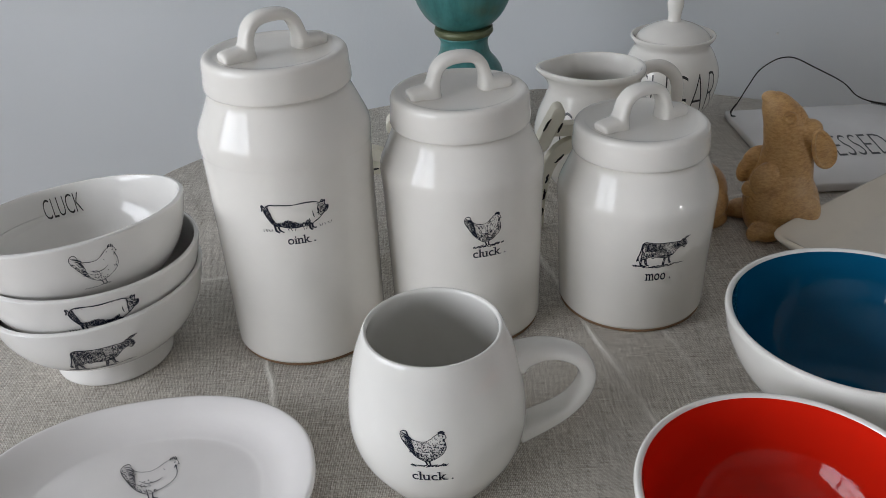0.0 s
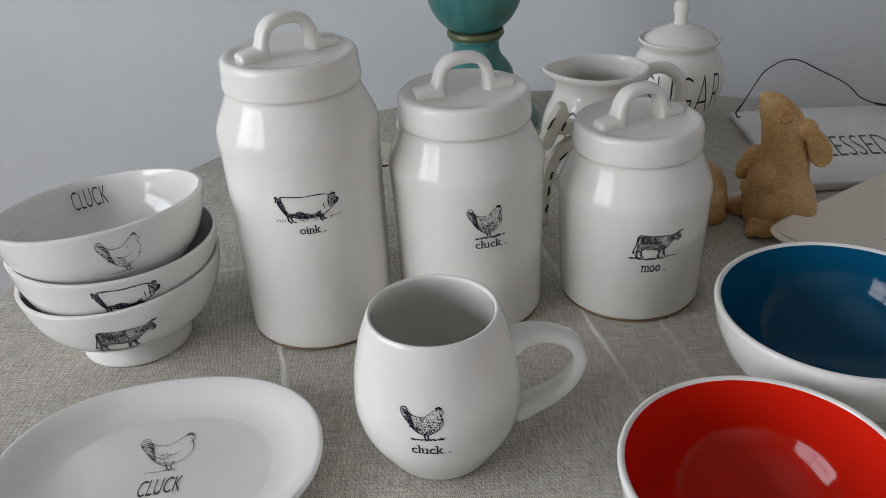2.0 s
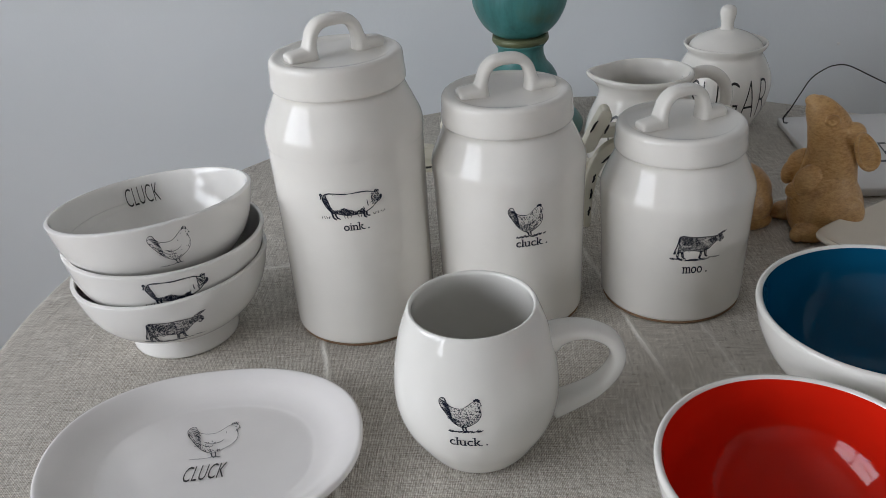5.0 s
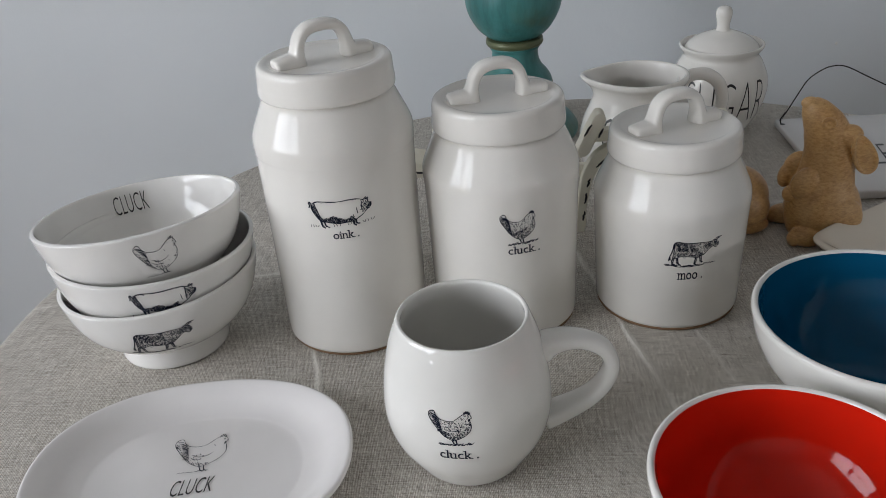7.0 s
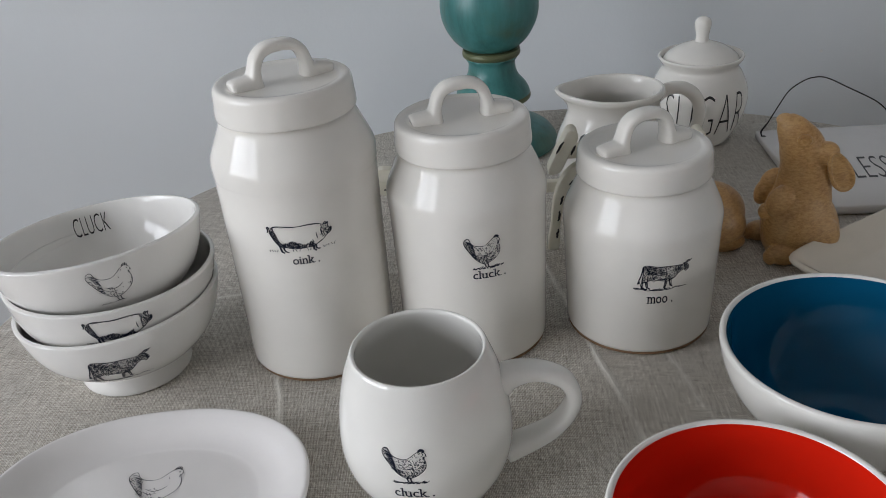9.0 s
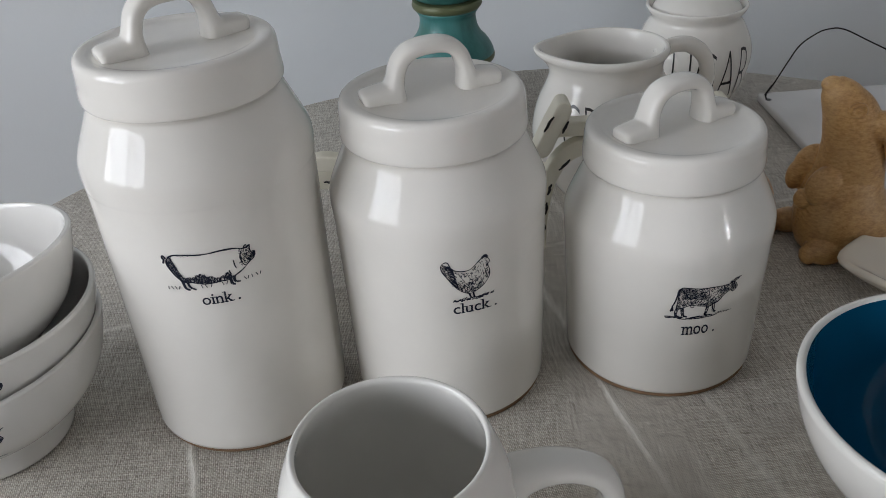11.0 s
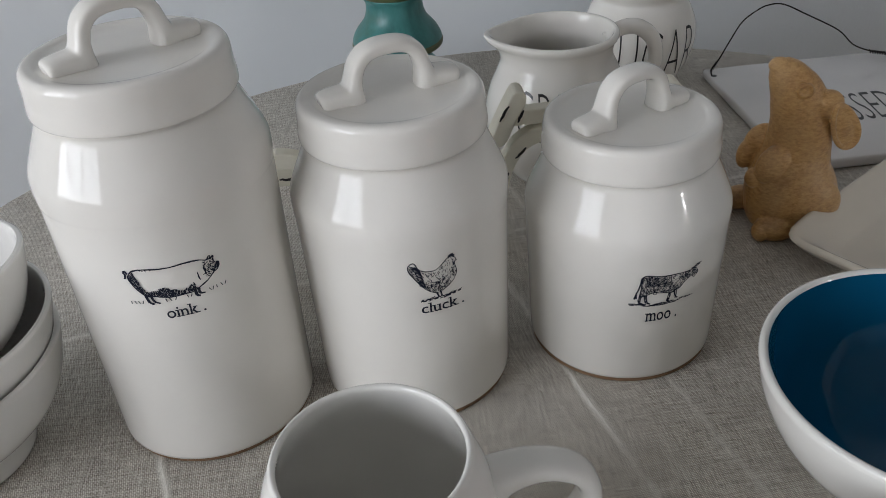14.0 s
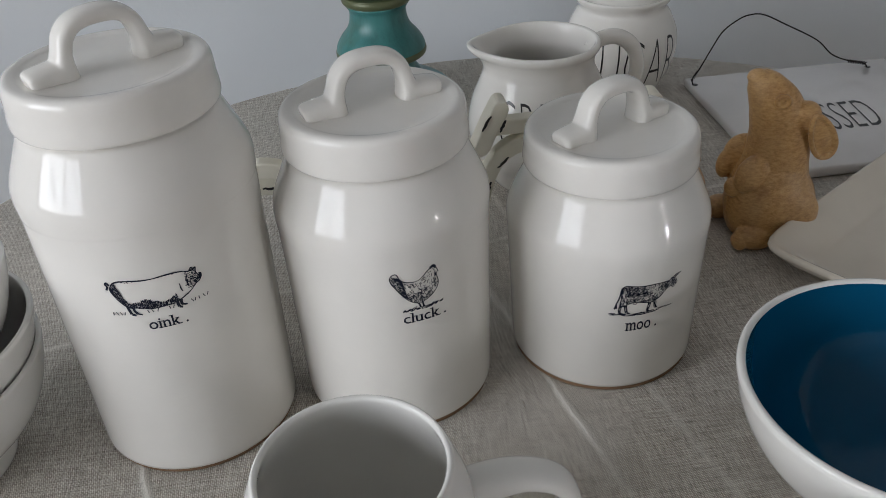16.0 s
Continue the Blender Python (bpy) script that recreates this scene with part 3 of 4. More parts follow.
# ---- lidded canisters ----
def canister(name, x, y, lid_foot, lid_top, turn, print_kind, print_at, word, word_at, seed, label, tall_foot=0.0580):
    """print_at: (angle, u, v, width); word_at: (u, v, wide, high)."""
    ob = base(name, x, y, label=label, category="canister", group="farm print canisters")
    s = lid_foot - 0.031
    outer = [(0.0, 0.0012), (tall_foot - 0.012, 0.0010), (tall_foot - 0.004, 0.0012), (tall_foot - 0.0008, 0.004), (tall_foot, 0.010), (tall_foot + (0.0597 - tall_foot) * 0.4, s * 0.4),
             (0.0597, s - 0.022), (0.0603, s - 0.009), (0.0605, s - 0.003), (0.0600, s + 0.002), (0.0583, s + 0.007), (0.0552, s + 0.0140), (0.0518, s + 0.0215), (0.0496, s + 0.0262), (0.0480, s + 0.0285), (0.0464, s + 0.0300), (0.0456, s + 0.034), (0.0454, s + 0.040)]
    body = outer + [(0.0450, s + 0.046), (0.0430, s + 0.046), (0.0425, s + 0.030), (0.0550, s), (0.0545, 0.012), (0.045, 0.007), (0.0, 0.006)]
    part("body", lathe(body, 112), CREAM, ob)
    part("foot_ring", lathe([(tall_foot - 0.0080, 0.0016), (tall_foot - 0.0070, 0.0001), (tall_foot - 0.0022, 0.0001), (tall_foot - 0.0012, 0.0012), (tall_foot - 0.0020, 0.0024)], 96), CLAY, ob, "bare brown clay ring under the glaze")
    f, t = lid_foot, lid_top
    lid = [(0.0440, f + 0.0020), (0.0484, f + 0.0006), (0.0497, f + 0.0002), (0.0504, f + 0.0012), (0.0506, f + 0.0032), (0.0504, f + 0.0066), (0.0500, f + 0.0100), (0.0498, f + 0.0140), (0.0496, t - 0.0052), (0.0490, t - 0.0024), (0.0476, t - 0.0006),
           (0.0455, t), (0.0425, t - 0.0003), (0.0390, t - 0.0011), (0.030, t - 0.0018), (0.0, t - 0.0022)]
    lid_ob = part("lid", lathe(lid, 112), CREAM, ob)
    # a flat strap bent up between two stubby pads, of one piece with soft hollows where it meets the lid
    half = [(0.0205, -0.0040), (0.0202, 0.0030), (0.0188, 0.0100), (0.0165, 0.0163), (0.0122, 0.0208), (0.0064, 0.0228)]
    path = curve_of([(-x, 0, t + z) for x, z in half] + [(0, 0, t + 0.0232)] + [(x, 0, t + z) for x, z in reversed(half)], 5)
    strap = sweep(path, [(0.0042 + 0.0020 * min(1, max(0, (t + 0.009 - p[2]) / 0.010)), 0.0074 + 0.0012 * min(1, max(0, (t + 0.012 - p[2]) / 0.012))) for p in path], seg=24, up=(0, 1, 0), power=2.8)
    for side in (-1, 1):
        pad = curve_of([(side * x, 0, t + z) for x, z in ((0.0180, 0.0010), (0.0230, 0.0012), (0.0290, 0.0008), (0.0345, 0.0002), (0.0380, -0.0006))], 5)
        sweep(pad, [((0.0086 - 0.0008 * k / 20) * (0.75 if k == 20 else 0.93 if k > 17 else 1), (0.0058 - 0.0006 * k / 20) * (0.70 if k == 20 else 0.92 if k > 17 else 1)) for k in range(len(pad))], strap, 24, up=(0, 0, 1), power=2.8)
    h = part("handle", strap, CREAM, lid_ob)
    rem = h.modifiers.new("join", "REMESH")
    rem.mode, rem.voxel_size, rem.use_smooth_shade = "VOXEL", 0.0006, True
    sm = h.modifiers.new("soften", "SMOOTH")
    sm.factor, sm.iterations = 0.5, 18
    h.matrix_basis = pose(0, 0, 0, 0, 0, turn)
    angle, u, v, width = print_at
    place = round_wall(outer, angle)
    motif("printed_motif", print_kind, place, u, v, width, ob, seed)
    u, v, wide, high = word_at
    words("printed_word", word, place, u, v, wide, high, ob, INK, thin=0.008, slabs=True)
    return ob


canister("tall_canister", -0.107, 0.572, 0.2010, 0.2240, 34, "pig", (-82.0, 0.0, 0.1150, 0.045), "oink .", (0.003, 0.1055, 0.0190, 0.0065), 3,
         "tall cream glazed ceramic canister with lid and pig print")
canister("medium_canister", 0.0173, 0.582, 0.1635, 0.1860, 18, "hen", (-79.0, 0.0, 0.0900, 0.0262), "cluck .", (0.0045, 0.0815, 0.0245, 0.0065), 5,
         "medium cream glazed ceramic canister with lid and hen print")
canister("short_canister", 0.151, 0.592, 0.131, 0.1520, 25, "cow", (-83.5, 0.0, 0.0605, 0.0365), "moo .", (-0.001, 0.0485, 0.0195, 0.0060), 7,
         "short cream glazed ceramic canister with lid and cow print", 0.0575)


# ---- mug ----
def mug():
    ob = base("mug", -0.0082, 0.4025, label="round-bellied white glazed mug with hen print and loop handle", category="mug")
    outer = [(0.0, 0.0015), (0.026, 0.001), (0.0315, 0.0010), (0.0350, 0.0032), (0.0420, 0.0140), (0.0492, 0.0275), (0.0527, 0.0410), (0.0531, 0.0550), (0.0509, 0.0740), (0.0468, 0.0920), (0.0422, 0.1050), (0.0408, 0.1085)]
    body = outer + [(0.0396, 0.1098), (0.0380, 0.1088), (0.0385, 0.1050), (0.0432, 0.0910), (0.0480, 0.0740), (0.0503, 0.0560), (0.0496, 0.0350), (0.0440, 0.0200), (0.032, 0.0085), (0.0, 0.0070)]
    part("body", lathe(body, 120), WHITE, ob)
    path = curve_of([(0.0472, 0, 0.0805), (0.0530, 0, 0.0838), (0.0630, 0, 0.0858), (0.0740, 0, 0.0843), (0.0850, 0, 0.0782), (0.0905, 0, 0.0690), (0.0905, 0, 0.0590), (0.0855, 0, 0.0490), (0.0765, 0, 0.0400), (0.0630, 0, 0.0325), (0.0490, 0, 0.0265)], 6)
    n = len(path) - 1
    sizes = [(0.0050 + 0.0046 * max(0, 1 - i / n * 3.2) ** 1.5 + 0.0025 * max(0, i / n * 4 - 3), 0.0082 + 0.0026 * abs(2 * i / n - 1) ** 3) for i in range(n + 1)]
    h = part("handle", sweep(path, sizes, seg=24, up=(0, 1, 0), power=2.5), WHITE, ob)
    h.matrix_basis = pose(0, 0, 0, 0, 0, 4)
    place = round_wall(outer, -99)
    motif("printed_motif", "hen", place, 0.0, 0.0530, 0.0255, ob, 9, tall=1.02)
    words("printed_word", "cluck .", place, 0.0045, 0.0420, 0.0232, 0.0066, ob, INK, thin=0.008, slabs=True)


mug()

# ---- three nested footed bowls ----
BOWL = [(0.0, 0.004), (0.036, 0.0025), (0.0395, 0.0008), (0.0420, 0.0010), (0.0426, 0.0045), (0.0405, 0.0125), (0.0405, 0.0165), (0.0465, 0.0205), (0.0560, 0.0275), (0.0645, 0.0380), (0.0700, 0.0500), (0.0735, 0.0630), (0.0756, 0.0750)]
BOWL_IN = [(0.0752, 0.0772), (0.0738, 0.0778), (0.0722, 0.0766), (0.0705, 0.0650), (0.0672, 0.0500), (0.0615, 0.0385), (0.0540, 0.0290), (0.0450, 0.0225), (0.030, 0.0190), (0.0, 0.0182)]

BOWL = [(r * 1.012, h * 0.955) for r, h in BOWL]
BOWL_IN = [(r * 1.012, h * 0.955) for r, h in BOWL_IN]


def footed_bowl(z, dx, dy, tilt, kind, at, seed, label, light=False, word=False, wide=1.0, lean=0.0, drop=0.0):
    """wide: how much this bowl's mouth is wider than the plan; lean, drop: how its rim slopes and sinks."""
    ob = base("footed_bowl", SX + dx, SY + dy, z, label=label, category="bowl", group="stack of footed bowls")
    ob.matrix_world = pose(SX + dx, SY + dy, z, *tilt, 0)
    flare = [(r * (1 + (wide - 1) * h / 0.074), h) for r, h in BOWL]
    flare_in = [(r * (1 + (wide - 1) * h / 0.074), h) for r, h in BOWL_IN]

    def warp(a, r, h):
        x, y = r * math.cos(a), r * math.sin(a)
        return (x, y, h + (lean * x - drop) * max(0, h - 0.016) / 0.058)

    part("body", lathe(flare + flare_in, 112, warp), BOWLWHITE, ob)
    angle, v, width = at
    straight = round_wall(flare, angle, 0.0004)

    def place(u, v):
        x, y, h = straight(u, v)
        return warp(math.atan2(y, x), math.hypot(x, y), h)
    motif("printed_motif", kind, place, 0.0, v, width, ob, seed, light)
    if word:
        prof = [(r, h) for r, h in reversed(flare_in)]

        def place_in(u, v):
            r = radius_at(prof, v) - 0.0012
            a = radians(120) - u / r
            return (r * math.cos(a), r * math.sin(a), v)
        words("printed_word", "CLUCK", place_in, 0, 0.0520, 0.028, 0.0155, ob, BLACK, thin=-0.012)


SX, SY = -0.2566, 0.5453
footed_bowl(0.0, 0.0000, 0, (0, 0), "cow", (-74, 0.0325, 0.0440), 11, "white footed bowl with cow print under a stack of bowls", wide=1.012, lean=0.047, drop=0.0035)
footed_bowl(0.0195, -0.0015, 0.0005, (-1.4, 0.9), "pig", (-67, 0.0465, 0.046), 12, "white footed bowl with pig print inside a stack of bowls", wide=1.02)
footed_bowl(0.0475, -0.0010, -0.0030, (-6.5, -4.6), "hen", (-60.5, 0.0395, 0.0295), 13, "white footed bowl with hen print, top of stack", True, True, wide=1.03)


# ---- oval plate ----
def oval_plate():
    a, b = 0.1060, 0.0830
    ob = base("oval_plate", -0.1895, 0.378, 0, 8, label="white oval ceramic plate with rolled rim and hen print", category="plate")

    def warp(ang, r, z):
        k = (abs(math.cos(ang)) ** 2.25 + abs(math.sin(ang)) ** 2.25) ** (-1 / 2.25)
        return (a * r * k * math.cos(ang), b * r * k * math.sin(ang), z)

    prof = [(0.0, 0.001), (0.62, 0.001), (0.70, 0.0022), (0.82, 0.0070), (0.94, 0.0128), (0.985, 0.0155), (1.0, 0.0180), (0.992, 0.0202), (0.965, 0.0203), (0.90, 0.0168), (0.80, 0.0105), (0.70, 0.0068), (0.58, 0.0056), (0.0, 0.0054)]
    part("body", lathe(prof, 128, warp), SATIN, ob)
    flat = lambda u, v: (u, v, 0.0060)
    motif("printed_motif", "hen", flat, 0.0005, 0.0035, 0.036, ob, 15, True)
    words("printed_word", "CLUCK", flat, 0.0, -0.0168, 0.027, 0.0140, ob, BLACK, thin=-0.006, lean=0.12, rise=0.05)


oval_plate()


# ---- two round bowls with coloured insides ----
def coloured_bowl(name, x, y, rim, high, mat, label):
    ob = base(name, x, y, label=label, category="bowl", group="bowls with coloured insides")
    k, h = rim / 0.0838, high / 0.0752
    outer = [(0.0, 0.003), (0.034, 0.002), (0.0375, 0.0006), (0.0395, 0.001), (0.0400, 0.0040), (0.0410, 0.0080), (0.0480, 0.0125), (0.0620, 0.0250), (0.0730, 0.0400), (0.0800, 0.0560), (0.0832, 0.0700), (0.0834, 0.0735)]
    rimline = [(0.0826, 0.0750), (0.0810, 0.0755), (0.0796, 0.0748)]
    inner = [(0.0790, 0.0738), (0.0786, 0.0700), (0.0755, 0.0560), (0.0685, 0.0400), (0.0570, 0.0255), (0.0400, 0.0140), (0.020, 0.0092), (0.0, 0.0085)]
    sc = lambda pts: [(r * k, z * h) for r, z in pts]
    part("body", lathe(sc(outer + rimline + inner[:1]), 128), WHITE, ob, "white glazed outside and rim")
    part("lining", lathe(sc(inner), 128), mat, ob)
    return ob


coloured_bowl("blue_lined_bowl", 0.2622, 0.4413, 0.0838, 0.0752, BLUE, "white ceramic bowl with glossy deep blue inside")
coloured_bowl("red_lined_bowl", 0.1642, 0.3011, 0.0758, 0.0712, RED, "white ceramic bowl with glossy bright red inside")


# ---- rectangular platter ----
def platter():
    w, d = 0.150, 0.095
    ob = base("serving_tray", 0.4, 0.6, label="ivory glazed rectangular serving tray with rounded corners", category="tray")
    ob.matrix_world = pose(0.274, 0.636, 0, 0, 0, 34) @ pose(w, -d, 0)

    def warp(ang, r, z):
        n = 13
        k = (abs(math.cos(ang)) ** n + abs(math.sin(ang)) ** n) ** (-1 / n)
        inset = (1 - r) * 0.12
        return ((w - inset) * k * math.cos(ang), (d - inset) * k * math.sin(ang), z) if r > 0.3 else (w * r * k * math.cos(ang), d * r * k * math.sin(ang), z)

    prof = [(0.0, 0.001), (0.28, 0.001), (0.70, 0.001), (0.80, 0.003), (0.92, 0.013), (0.985, 0.0205), (1.0, 0.0235), (0.99, 0.0255), (0.965, 0.0252), (0.90, 0.0200), (0.80, 0.0105), (0.70, 0.0065), (0.28, 0.0055), (0.0, 0.0055)]
    part("body", lathe(prof, 160, warp, smooth_line=True), IVORY, ob)
    flat = lambda u, v: (u, v, 0.0060)
    bm = bmesh.new()
    ribbon(bm, flat, [(-0.052, 0.035), (-0.046, 0.015), (-0.040, -0.01)], 0.0016)
    part("lettering", bm, BLACK, ob, "thin black pen stroke")


platter()


# ---- hanging sign lying on the cloth ----
def sign():
    x0, x1, y0, y1 = 0.343, 0.560, 0.752, 0.960
    ob = base("hanging_sign", (x0 + x1) / 2, (y0 + y1) / 2, 0, label="white ceramic plaque with thin black lettering and wire hanger", category="sign")
    w, d = (x1 - x0) / 2, (y1 - y0) / 2
    part("plaque", box(-w, w, -d, d, 0.0005, 0.010, 0.0024), SATIN, ob)
    place = lambda u, v: (u, v, 0.0103)
    words("lettering", "BLESSED", place, -0.015, -0.042, 0.085, 0.055, ob, BLACK, thin=-0.014, lean=0.1)
    hy, left, right = 0.084, -0.1045, 0.0785
    # no real bores: black discs on the plaque give the holes' inner shade
    for x in (left, right):
        h = part("hole", lathe([(0.0, 0.0), (0.0026, 0.0), (0.0028, 0.0003), (0.0, 0.0004)], 16), BLACK, ob, "flat black disc for the shade inside a drilled hole")
        h.matrix_basis = pose(x, hy, 0.0101)
    line = curve_of([(left, hy, 0.006), (left - 0.003, hy + 0.001, 0.016), (left + 0.003, hy + 0.002, 0.024), (left + 0.014, hy + 0.002, 0.046), (left + 0.023, hy + 0.001, 0.063), (left + 0.036, hy, 0.0735), (left + 0.047, hy, 0.0775), (left + 0.062, hy, 0.0765),
                     (-0.0175, hy, 0.064), (0.0175, hy, 0.045), (0.0365, hy, 0.028), (0.0565, hy, 0.019), (right - 0.004, hy, 0.014), (right, hy, 0.006)], 6)
    part("wire", sweep(line, [(0.0007, 0.0007)] * len(line), seg=8, up=(0, 1, 0)), WIRE, ob, "thin dark bent wire")
    coil = [(right - 0.024 + 0.022 * i / 40, hy + 0.0016 * math.cos(i * 1.3), 0.019 - 0.005 * i / 40 + 0.0016 * math.sin(i * 1.3)) for i in range(41)]
    part("wire_twist", sweep(coil, [(0.0006, 0.0006)] * 41, None, 6, up=(0, 1, 0)), WIRE, ob)
    coil = [(left - 0.003 + 0.005 * i / 20, hy + 0.002 + 0.0016 * math.cos(i * 1.3), 0.014 + 0.009 * i / 20 + 0.0012 * math.sin(i * 1.3)) for i in range(21)]
    part("wire_twist", sweep(coil, [(0.0006, 0.0006)] * 21, None, 6, up=(0, 1, 0)), WIRE, ob)


sign()


# ---- creamer and sugar bowl ----
def creamer():
    ob = base("creamer", 0.158, 0.808, label="white glazed creamer jug with spout and loop handle", category="creamer")
    outer = [(0.0, 0.0015), (0.032, 0.001), (0.037, 0.0015), (0.0425, 0.007), (0.0540, 0.026), (0.0592, 0.045), (0.0596, 0.060), (0.0555, 0.078), (0.0485, 0.093), (0.0442, 0.102), (0.0436, 0.109), (0.0452, 0.1145), (0.0474, 0.1180), (0.0480, 0.1205)]
    inner = [(0.0472, 0.1228), (0.0452, 0.1234), (0.0434, 0.1218), (0.0412, 0.114), (0.0400, 0.105), (0.0440, 0.094), (0.0520, 0.076), (0.0558, 0.058), (0.0540, 0.040), (0.044, 0.018), (0.0, 0.008)]

    def warp(a, r, z):
        k = max(0, (z - 0.085) / 0.038)
        side = math.cos(a - math.pi)
        lip = max(0, side) ** 7 * 0.012 * k ** 2 * (r / 0.047)
        rise = max(0, side) ** 8 * 0.002 * k
        return ((r + lip) * math.cos(a), (r + lip * 0.6) * math.sin(a) * (1 - 0.04 * k), z + rise)

    part("body", lathe(outer + inner, 112, warp), CREAM, ob)
    path = curve_of([(0.043, 0, 0.108), (0.054, 0, 0.115), (0.070, 0, 0.114), (0.084, 0, 0.103), (0.089, 0, 0.087), (0.087, 0, 0.074), (0.080, 0, 0.062), (0.068, 0, 0.054), (0.055, 0, 0.050)], 6)
    h = part("handle", sweep(path, [(0.0065, 0.0048)] * len(path), seg=18, up=(0, 1, 0)), CREAM, ob)
    h.matrix_basis = pose(0, 0, 0, 0, 0, 12)
    words("lettering", "CREAM", round_wall(outer, -96, 0.0004), 0.0, 0.053, 0.080, 0.038, ob, BLACK, thin=-0.024)


def sugar_bowl():
    ob = base("sugar_bowl", 0.2757, 0.968, label="white glazed lidded sugar bowl with tall thin black lettering", category="sugar bowl")
    outer = [(0.0, 0.0015), (0.028, 0.001), (0.034, 0.002), (0.0400, 0.010), (0.0500, 0.030), (0.0550, 0.050), (0.0540, 0.066), (0.0475, 0.082), (0.0425, 0.090), (0.0430, 0.094), (0.0462, 0.0985), (0.0478, 0.1020)]
    inner = [(0.0468, 0.1038), (0.0445, 0.1030), (0.0415, 0.0985), (0.0395, 0.094), (0.0395, 0.088), (0.0500, 0.060), (0.0450, 0.025), (0.0, 0.008)]
    part("body", lathe(outer + inner, 112), CREAM, ob)
    lid = part("lid", lathe([(0.036, 0.0975), (0.0412, 0.0985), (0.0415, 0.1005), (0.0370, 0.1055), (0.0270, 0.1120), (0.0150, 0.1165), (0.0090, 0.1185), (0.0, 0.119)], 96), CREAM, ob)
    part("knob", lathe([(0.0090, 0.117), (0.0074, 0.1205), (0.0072, 0.126), (0.0086, 0.133), (0.0092, 0.138), (0.0078, 0.1430), (0.0040, 0.1455), (0.0, 0.1460)], 48), CREAM, lid)
    words("lettering", "SUGAR", round_wall(outer, -92, 0.0004), 0.0, 0.021, 0.098, 0.050, ob, BLACK, thin=-0.025, lean=0.04)


creamer()
sugar_bowl()


# ---- teal turned pedestal ----
def pedestal():
    ob = base("turned_pedestal", 0.037, 0.985, label="teal painted turned wooden pedestal with a globe", category="pedestal")
    part("foot", lathe([(0.0, 0.0), (0.060, 0.0), (0.073, 0.001), (0.0755, 0.006), (0.074, 0.012), (0.066, 0.022), (0.052, 0.030), (0.040, 0.036), (0.033, 0.044), (0.0, 0.045)], 80), TEAL, ob)
    part("column", lathe([(0.033, 0.040), (0.0325, 0.054), (0.036, 0.057), (0.0425, 0.060), (0.0440, 0.066), (0.0425, 0.0715), (0.0380, 0.079), (0.0320, 0.086), (0.0285, 0.094), (0.0275, 0.104), (0.0290, 0.112), (0.0, 0.113)], 80), TEAL, ob)
    part("collar", lathe([(0.028, 0.110), (0.0320, 0.1115), (0.0340, 0.1145), (0.0335, 0.1180), (0.0300, 0.1205), (0.0, 0.121)], 72), GREENGOLD, ob, "rubbed olive-gold ring")
    part("edge_ring", lathe([(0.0425, 0.0585), (0.0445, 0.0605), (0.0448, 0.064), (0.0436, 0.0665)], 72), GREENGOLD, ob, "rubbed olive-gold edge")
    part("globe", lathe([(0.0, 0.119), (0.020, 0.1195), (0.031, 0.1225), (0.0440, 0.1340), (0.0540, 0.1530), (0.0565, 0.1720), (0.0530, 0.1930), (0.0430, 0.2110), (0.030, 0.2210), (0.0, 0.2250)], 96), TEAL, ob)


pedestal()


# ---- carved rabbit figures: each one plain mesh ----
def blob(bm, centre, size, turn=(0, 0, 0)):
    m = pose(*centre, *turn) @ Matrix.Diagonal((*size, 1))
    bmesh.ops.create_icosphere(bm, subdivisions=4, radius=1, matrix=m)


def carved(name, bm, x, y, turn, label):
    ob = new(name, finish(bm, name, WOOD))
    ob.matrix_world = pose(x, y, 0, 0, 0, turn)
    rem = ob.modifiers.new("join", "REMESH")
    rem.mode, rem.voxel_size, rem.use_smooth_shade = "VOXEL", 0.0008, True
    sm = ob.modifiers.new("soften", "SMOOTH")
    sm.factor, sm.iterations = 0.5, 2
    tagged(ob, label, "figurine", "carved rabbit figures")
    return ob


# sitting up, nose raised; it faces -x
bm = bmesh.new()
spine = curve_of([(0.004, 0, 0.0005, 0.0300), (0.004, 0, 0.008, 0.0310), (0.001, 0, 0.019, 0.0332), (-0.0015, 0, 0.034, 0.0322), (-0.0025, 0, 0.048, 0.0282), (-0.0015, 0, 0.060, 0.0245), (-0.0010, 0, 0.076, 0.0222), (-0.0030, 0, 0.090, 0.0202), (-0.0075, 0, 0.104, 0.0184),
                  (-0.0140, 0, 0.115, 0.0146), (-0.0190, 0, 0.1220, 0.0114), (-0.0225, 0, 0.1268, 0.0076)], 5)
sweep([p[:3] for p in spine], [(p[3] * (0.86 if p[2] < 0.06 else 0.82), p[3]) for p in spine], bm, 40, up=(1, 0, 0), power=2.1)
blob(bm, (-0.0226, 0.0, 0.1262), (0.0074, 0.0062, 0.0056))
for s in (-1, 1):
    # eye, set in a carved ring
    ring = [(-0.0078 + 0.0046 * math.cos(k * math.pi / 8), s * 0.0142, 0.1130 + 0.0040 * math.sin(k * math.pi / 8)) for k in range(17)]
    sweep(ring, [(0.0017, 0.0017)] * 17, bm, 8, up=(0, 1, 0))
    blob(bm, (-0.0078, s * 0.0132, 0.1130), (0.0024, 0.0024, 0.0022))
    # haunch and hind foot
    blob(bm, (0.0030, s * 0.0160, 0.0250), (0.0280, 0.0135, 0.0235))
    blob(bm, (-0.0155 - 0.013 * (s > 0), s * 0.0230, 0.0085), (0.0150, 0.0100, 0.0098), (0, 0, s * 8))
    blob(bm, (-0.0260 - 0.013 * (s > 0), s * 0.0240, 0.0062), (0.0060, 0.0085, 0.0066))
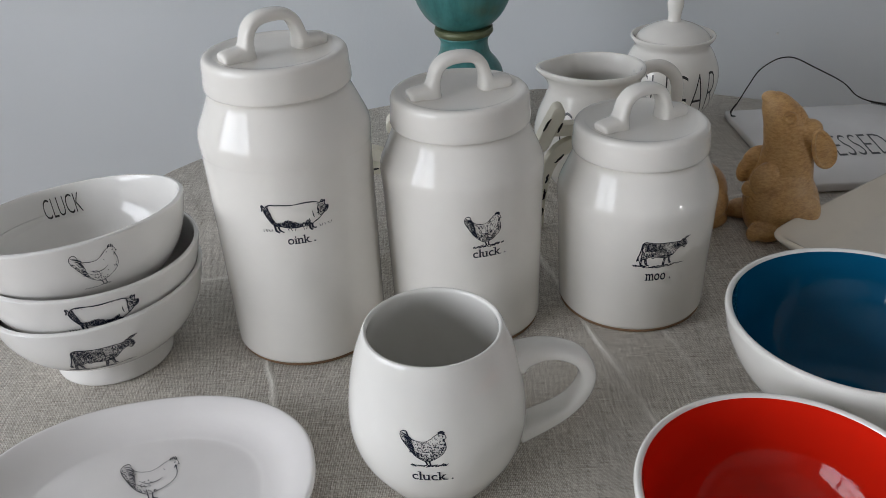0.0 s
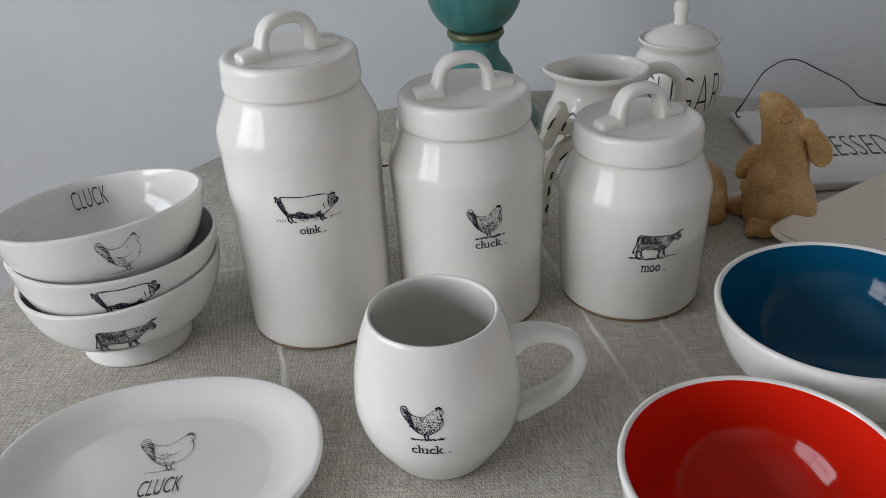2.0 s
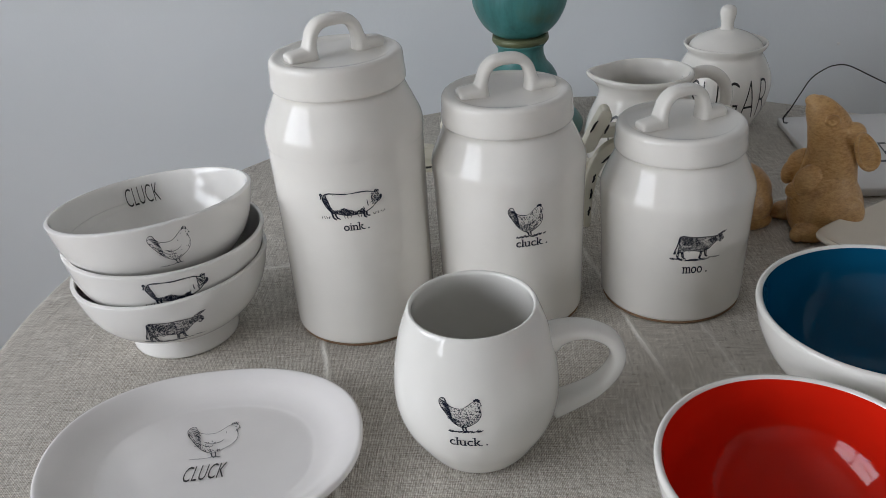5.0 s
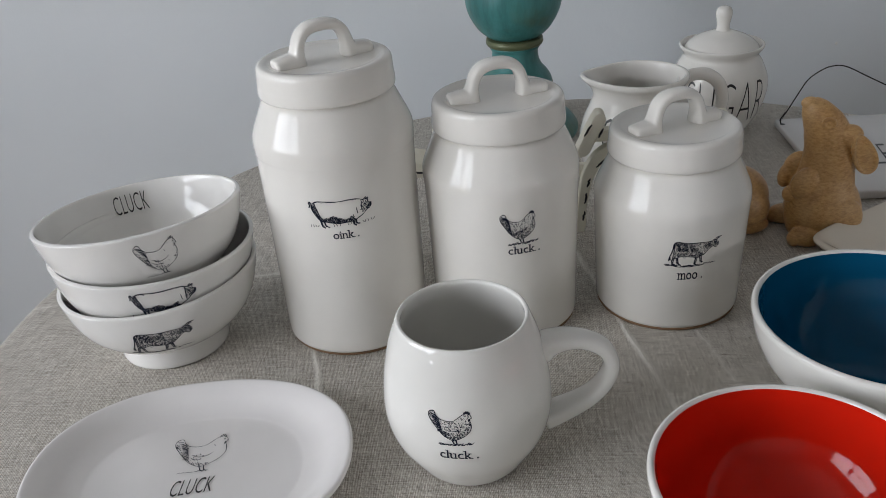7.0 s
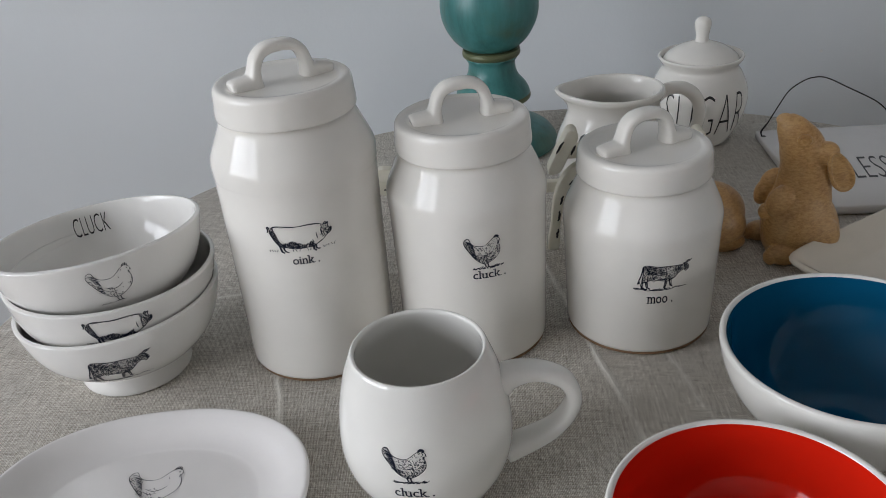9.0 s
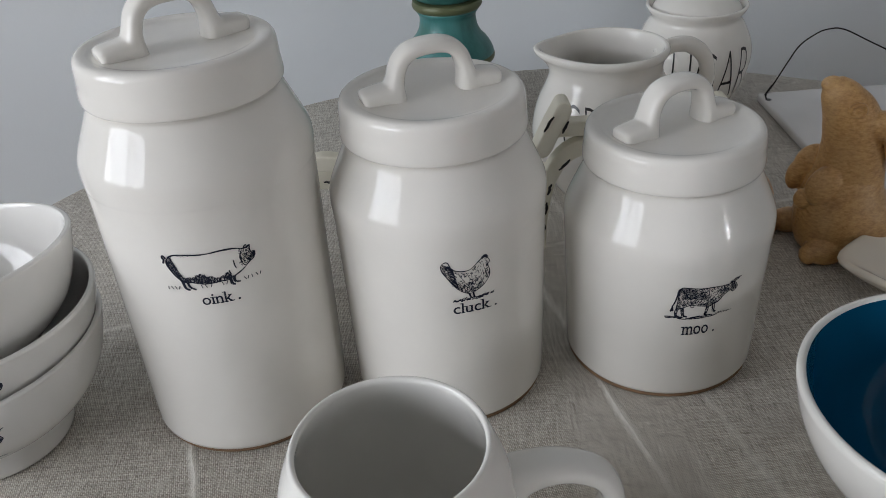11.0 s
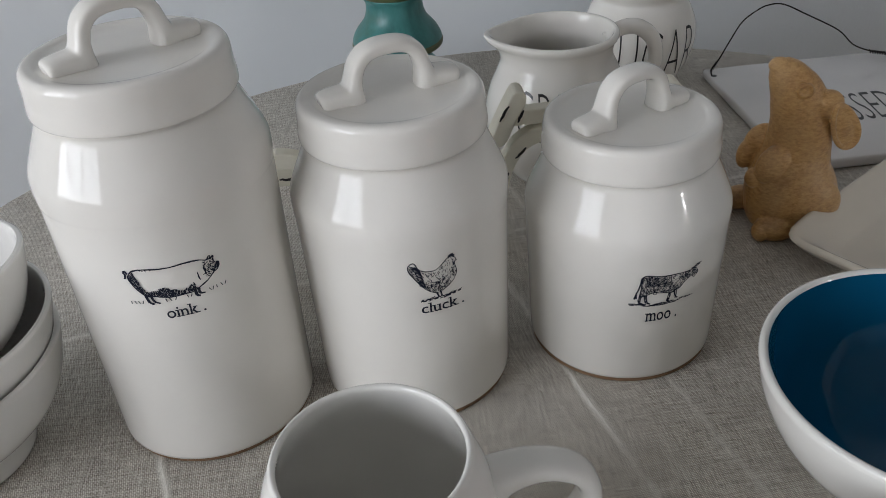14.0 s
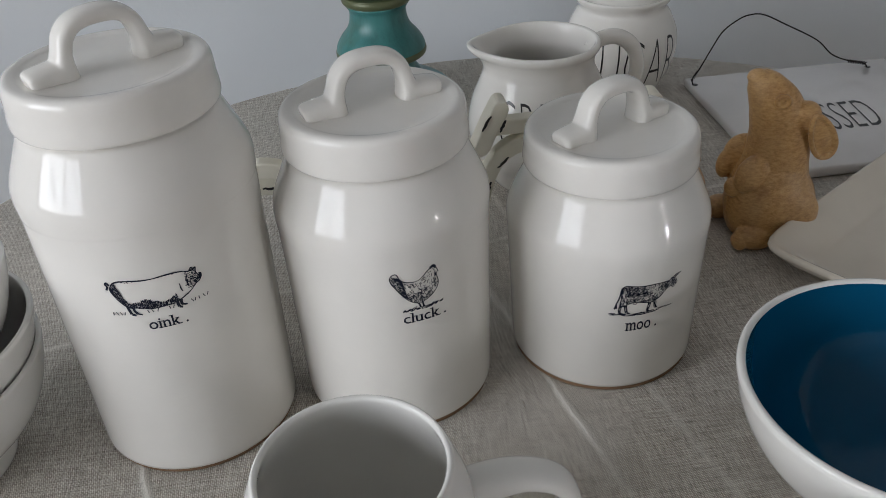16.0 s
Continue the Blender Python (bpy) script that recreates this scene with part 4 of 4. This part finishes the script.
# fore legs folded to the chest
blob(bm, (-0.0200, -0.0130, 0.0560), (0.0120, 0.0090, 0.0160), (0, 25, 0))
blob(bm, (-0.0310, -0.0090, 0.0440), (0.0070, 0.0060, 0.0080))
blob(bm, (-0.0230, 0.0100, 0.0640), (0.0125, 0.0075, 0.0140), (0, 35, 0))
blob(bm, (-0.0330, 0.0100, 0.0540), (0.0070, 0.0065, 0.0120), (0, 10, 0))
# hanging ears: the near one a shallow dish with a raised rim
ear = pose(0.0235, -0.0150, 0.0850, 8, -27, 8)
ring = [ear @ Vector((0.0084 * math.cos(k * math.pi / 14) * (1 - 0.25 * math.sin(k * math.pi / 14)), 0, 0.0205 * math.sin(k * math.pi / 14))) for k in range(29)]
sweep(ring, [(0.0018, 0.0018)] * 29, bm, 10, up=(0, 1, 0))
bmesh.ops.create_icosphere(bm, subdivisions=4, radius=1, matrix=ear @ pose(0, 0.0022, 0) @ Matrix.Diagonal((0.0079, 0.0030, 0.0198, 1)))
blob(bm, (0.0120, -0.0070, 0.0985), (0.0110, 0.0090, 0.0105), (0, -30, 0))
blob(bm, (0.0200, 0.0050, 0.0870), (0.0085, 0.0060, 0.0200), (0, -28, 0))
blob(bm, (0.034, 0, 0.014), (0.006, 0.008, 0.008))
carved("rabbit_figurine", bm, 0.3075, 0.688, -8, "light brown carved wooden rabbit sitting up with nose raised")

# a second one, crouching behind the short canister
bm = bmesh.new()
blob(bm, (0.0, 0.0, 0.030), (0.034, 0.028, 0.031))
blob(bm, (0.008, -0.010, 0.022), (0.024, 0.020, 0.023))
blob(bm, (-0.030, 0.0, 0.042), (0.022, 0.020, 0.024))
blob(bm, (-0.044, 0.0, 0.056), (0.017, 0.015, 0.016))
blob(bm, (-0.030, -0.010, 0.062), (0.014, 0.005, 0.008), (0, 20, 0))
blob(bm, (-0.030, 0.010, 0.062), (0.014, 0.005, 0.008), (0, 20, 0))
blob(bm, (0.012, -0.018, 0.008), (0.018, 0.010, 0.009))
blob(bm, (-0.036, -0.010, 0.008), (0.016, 0.009, 0.009))
carved("rabbit_figurine", bm, 0.232, 0.712, 8, "light brown carved wooden rabbit crouching beside the short canister")


# ---- small worn cream wooden rack behind the canisters ----
def rack():
    ob = base("wooden_rack", 0.0, 0.715, 0, label="small distressed cream-painted wooden rack with scrolled legs", category="rack")
    post = [(-0.0125, 0.082), (-0.0020, 0.082), (0.0055, 0.096), (0.0130, 0.110), (0.0142, 0.117), (0.0112, 0.1212), (0.0060, 0.1210), (0.0020, 0.115), (-0.0060, 0.099)]
    leg = [(0.036, 0.090), (0.020, 0.0885), (0.006, 0.080), (-0.004, 0.064), (-0.008, 0.046), (-0.010, 0.024), (-0.013, 0.0), (-0.003, 0.0), (-0.0015, 0.022), (0.001, 0.040), (0.005, 0.056), (0.013, 0.070), (0.024, 0.077), (0.037, 0.0795)]
    for s, x in ((1, 0.098), (-1, -0.033)):
        b = part("scroll_leg", board([(s * px, pz) for px, pz in curve_of(leg, 3, True)], 0.011), WORN, ob, smooth=False)
        b.matrix_basis = pose(x, 0, 0)
    for s, x, z in ((1, 0.098, 0), (-1, -0.030, -0.003), (1, 0.209, -0.006)):
        b = part("post", board([(s * px, pz) for px, pz in curve_of(post, 4, True)], 0.018), WORN, ob, smooth=False)
        b.matrix_basis = pose(x, -0.004, z)
    part("rail", box(0.100, 0.218, -0.001, 0.011, 0.0900, 0.1015, 0.0012), WORN, ob, smooth=False)
    part("rail", box(-0.125, -0.050, -0.001, 0.011, 0.0620, 0.0790, 0.0012), WORN, ob, smooth=False)
    part("back_rail", box(-0.048, 0.098, 0.004, 0.012, 0.055, 0.066, 0.001), WORN, ob, smooth=False)
    rng = random.Random(4)
    for x, z0, z1, lean in ((0.0935, 0.101, 0.112, 0.006), (0.1055, 0.099, 0.108, 0.005), (0.0945, 0.030, 0.041, 0.002), (0.0965, 0.047, 0.056, 0.003), (0.0935, 0.012, 0.022, 0.001), (0.1050, 0.0670, 0.0750, 0.008), (-0.0285, 0.030, 0.040, -0.002), (-0.031, 0.048, 0.056, -0.003)):
        bm = bmesh.new()
        line = [(x + lean * k / 6 + rng.uniform(-.0006, .0006), z0 + (z1 - z0) * k / 6) for k in range(7)]
        ribbon(bm, lambda u, v: (u, -0.0133 if v > 0.08 else -0.0059, v), line, 0.0022)
        part("worn_edge", bm, BLACK, ob, "dark bare wood showing through worn paint")
    for x, z in ((0.128, 0.0945), (-0.066, 0.0680)):
        bm = bmesh.new()
        ribbon(bm, lambda u, v: (u, -0.0013, v), [(x + 0.012 * k / 6, z + rng.uniform(-.0005, .0005)) for k in range(7)], 0.0022)
        part("worn_edge", bm, BLACK, ob, "dark bare wood showing through worn paint")


rack()
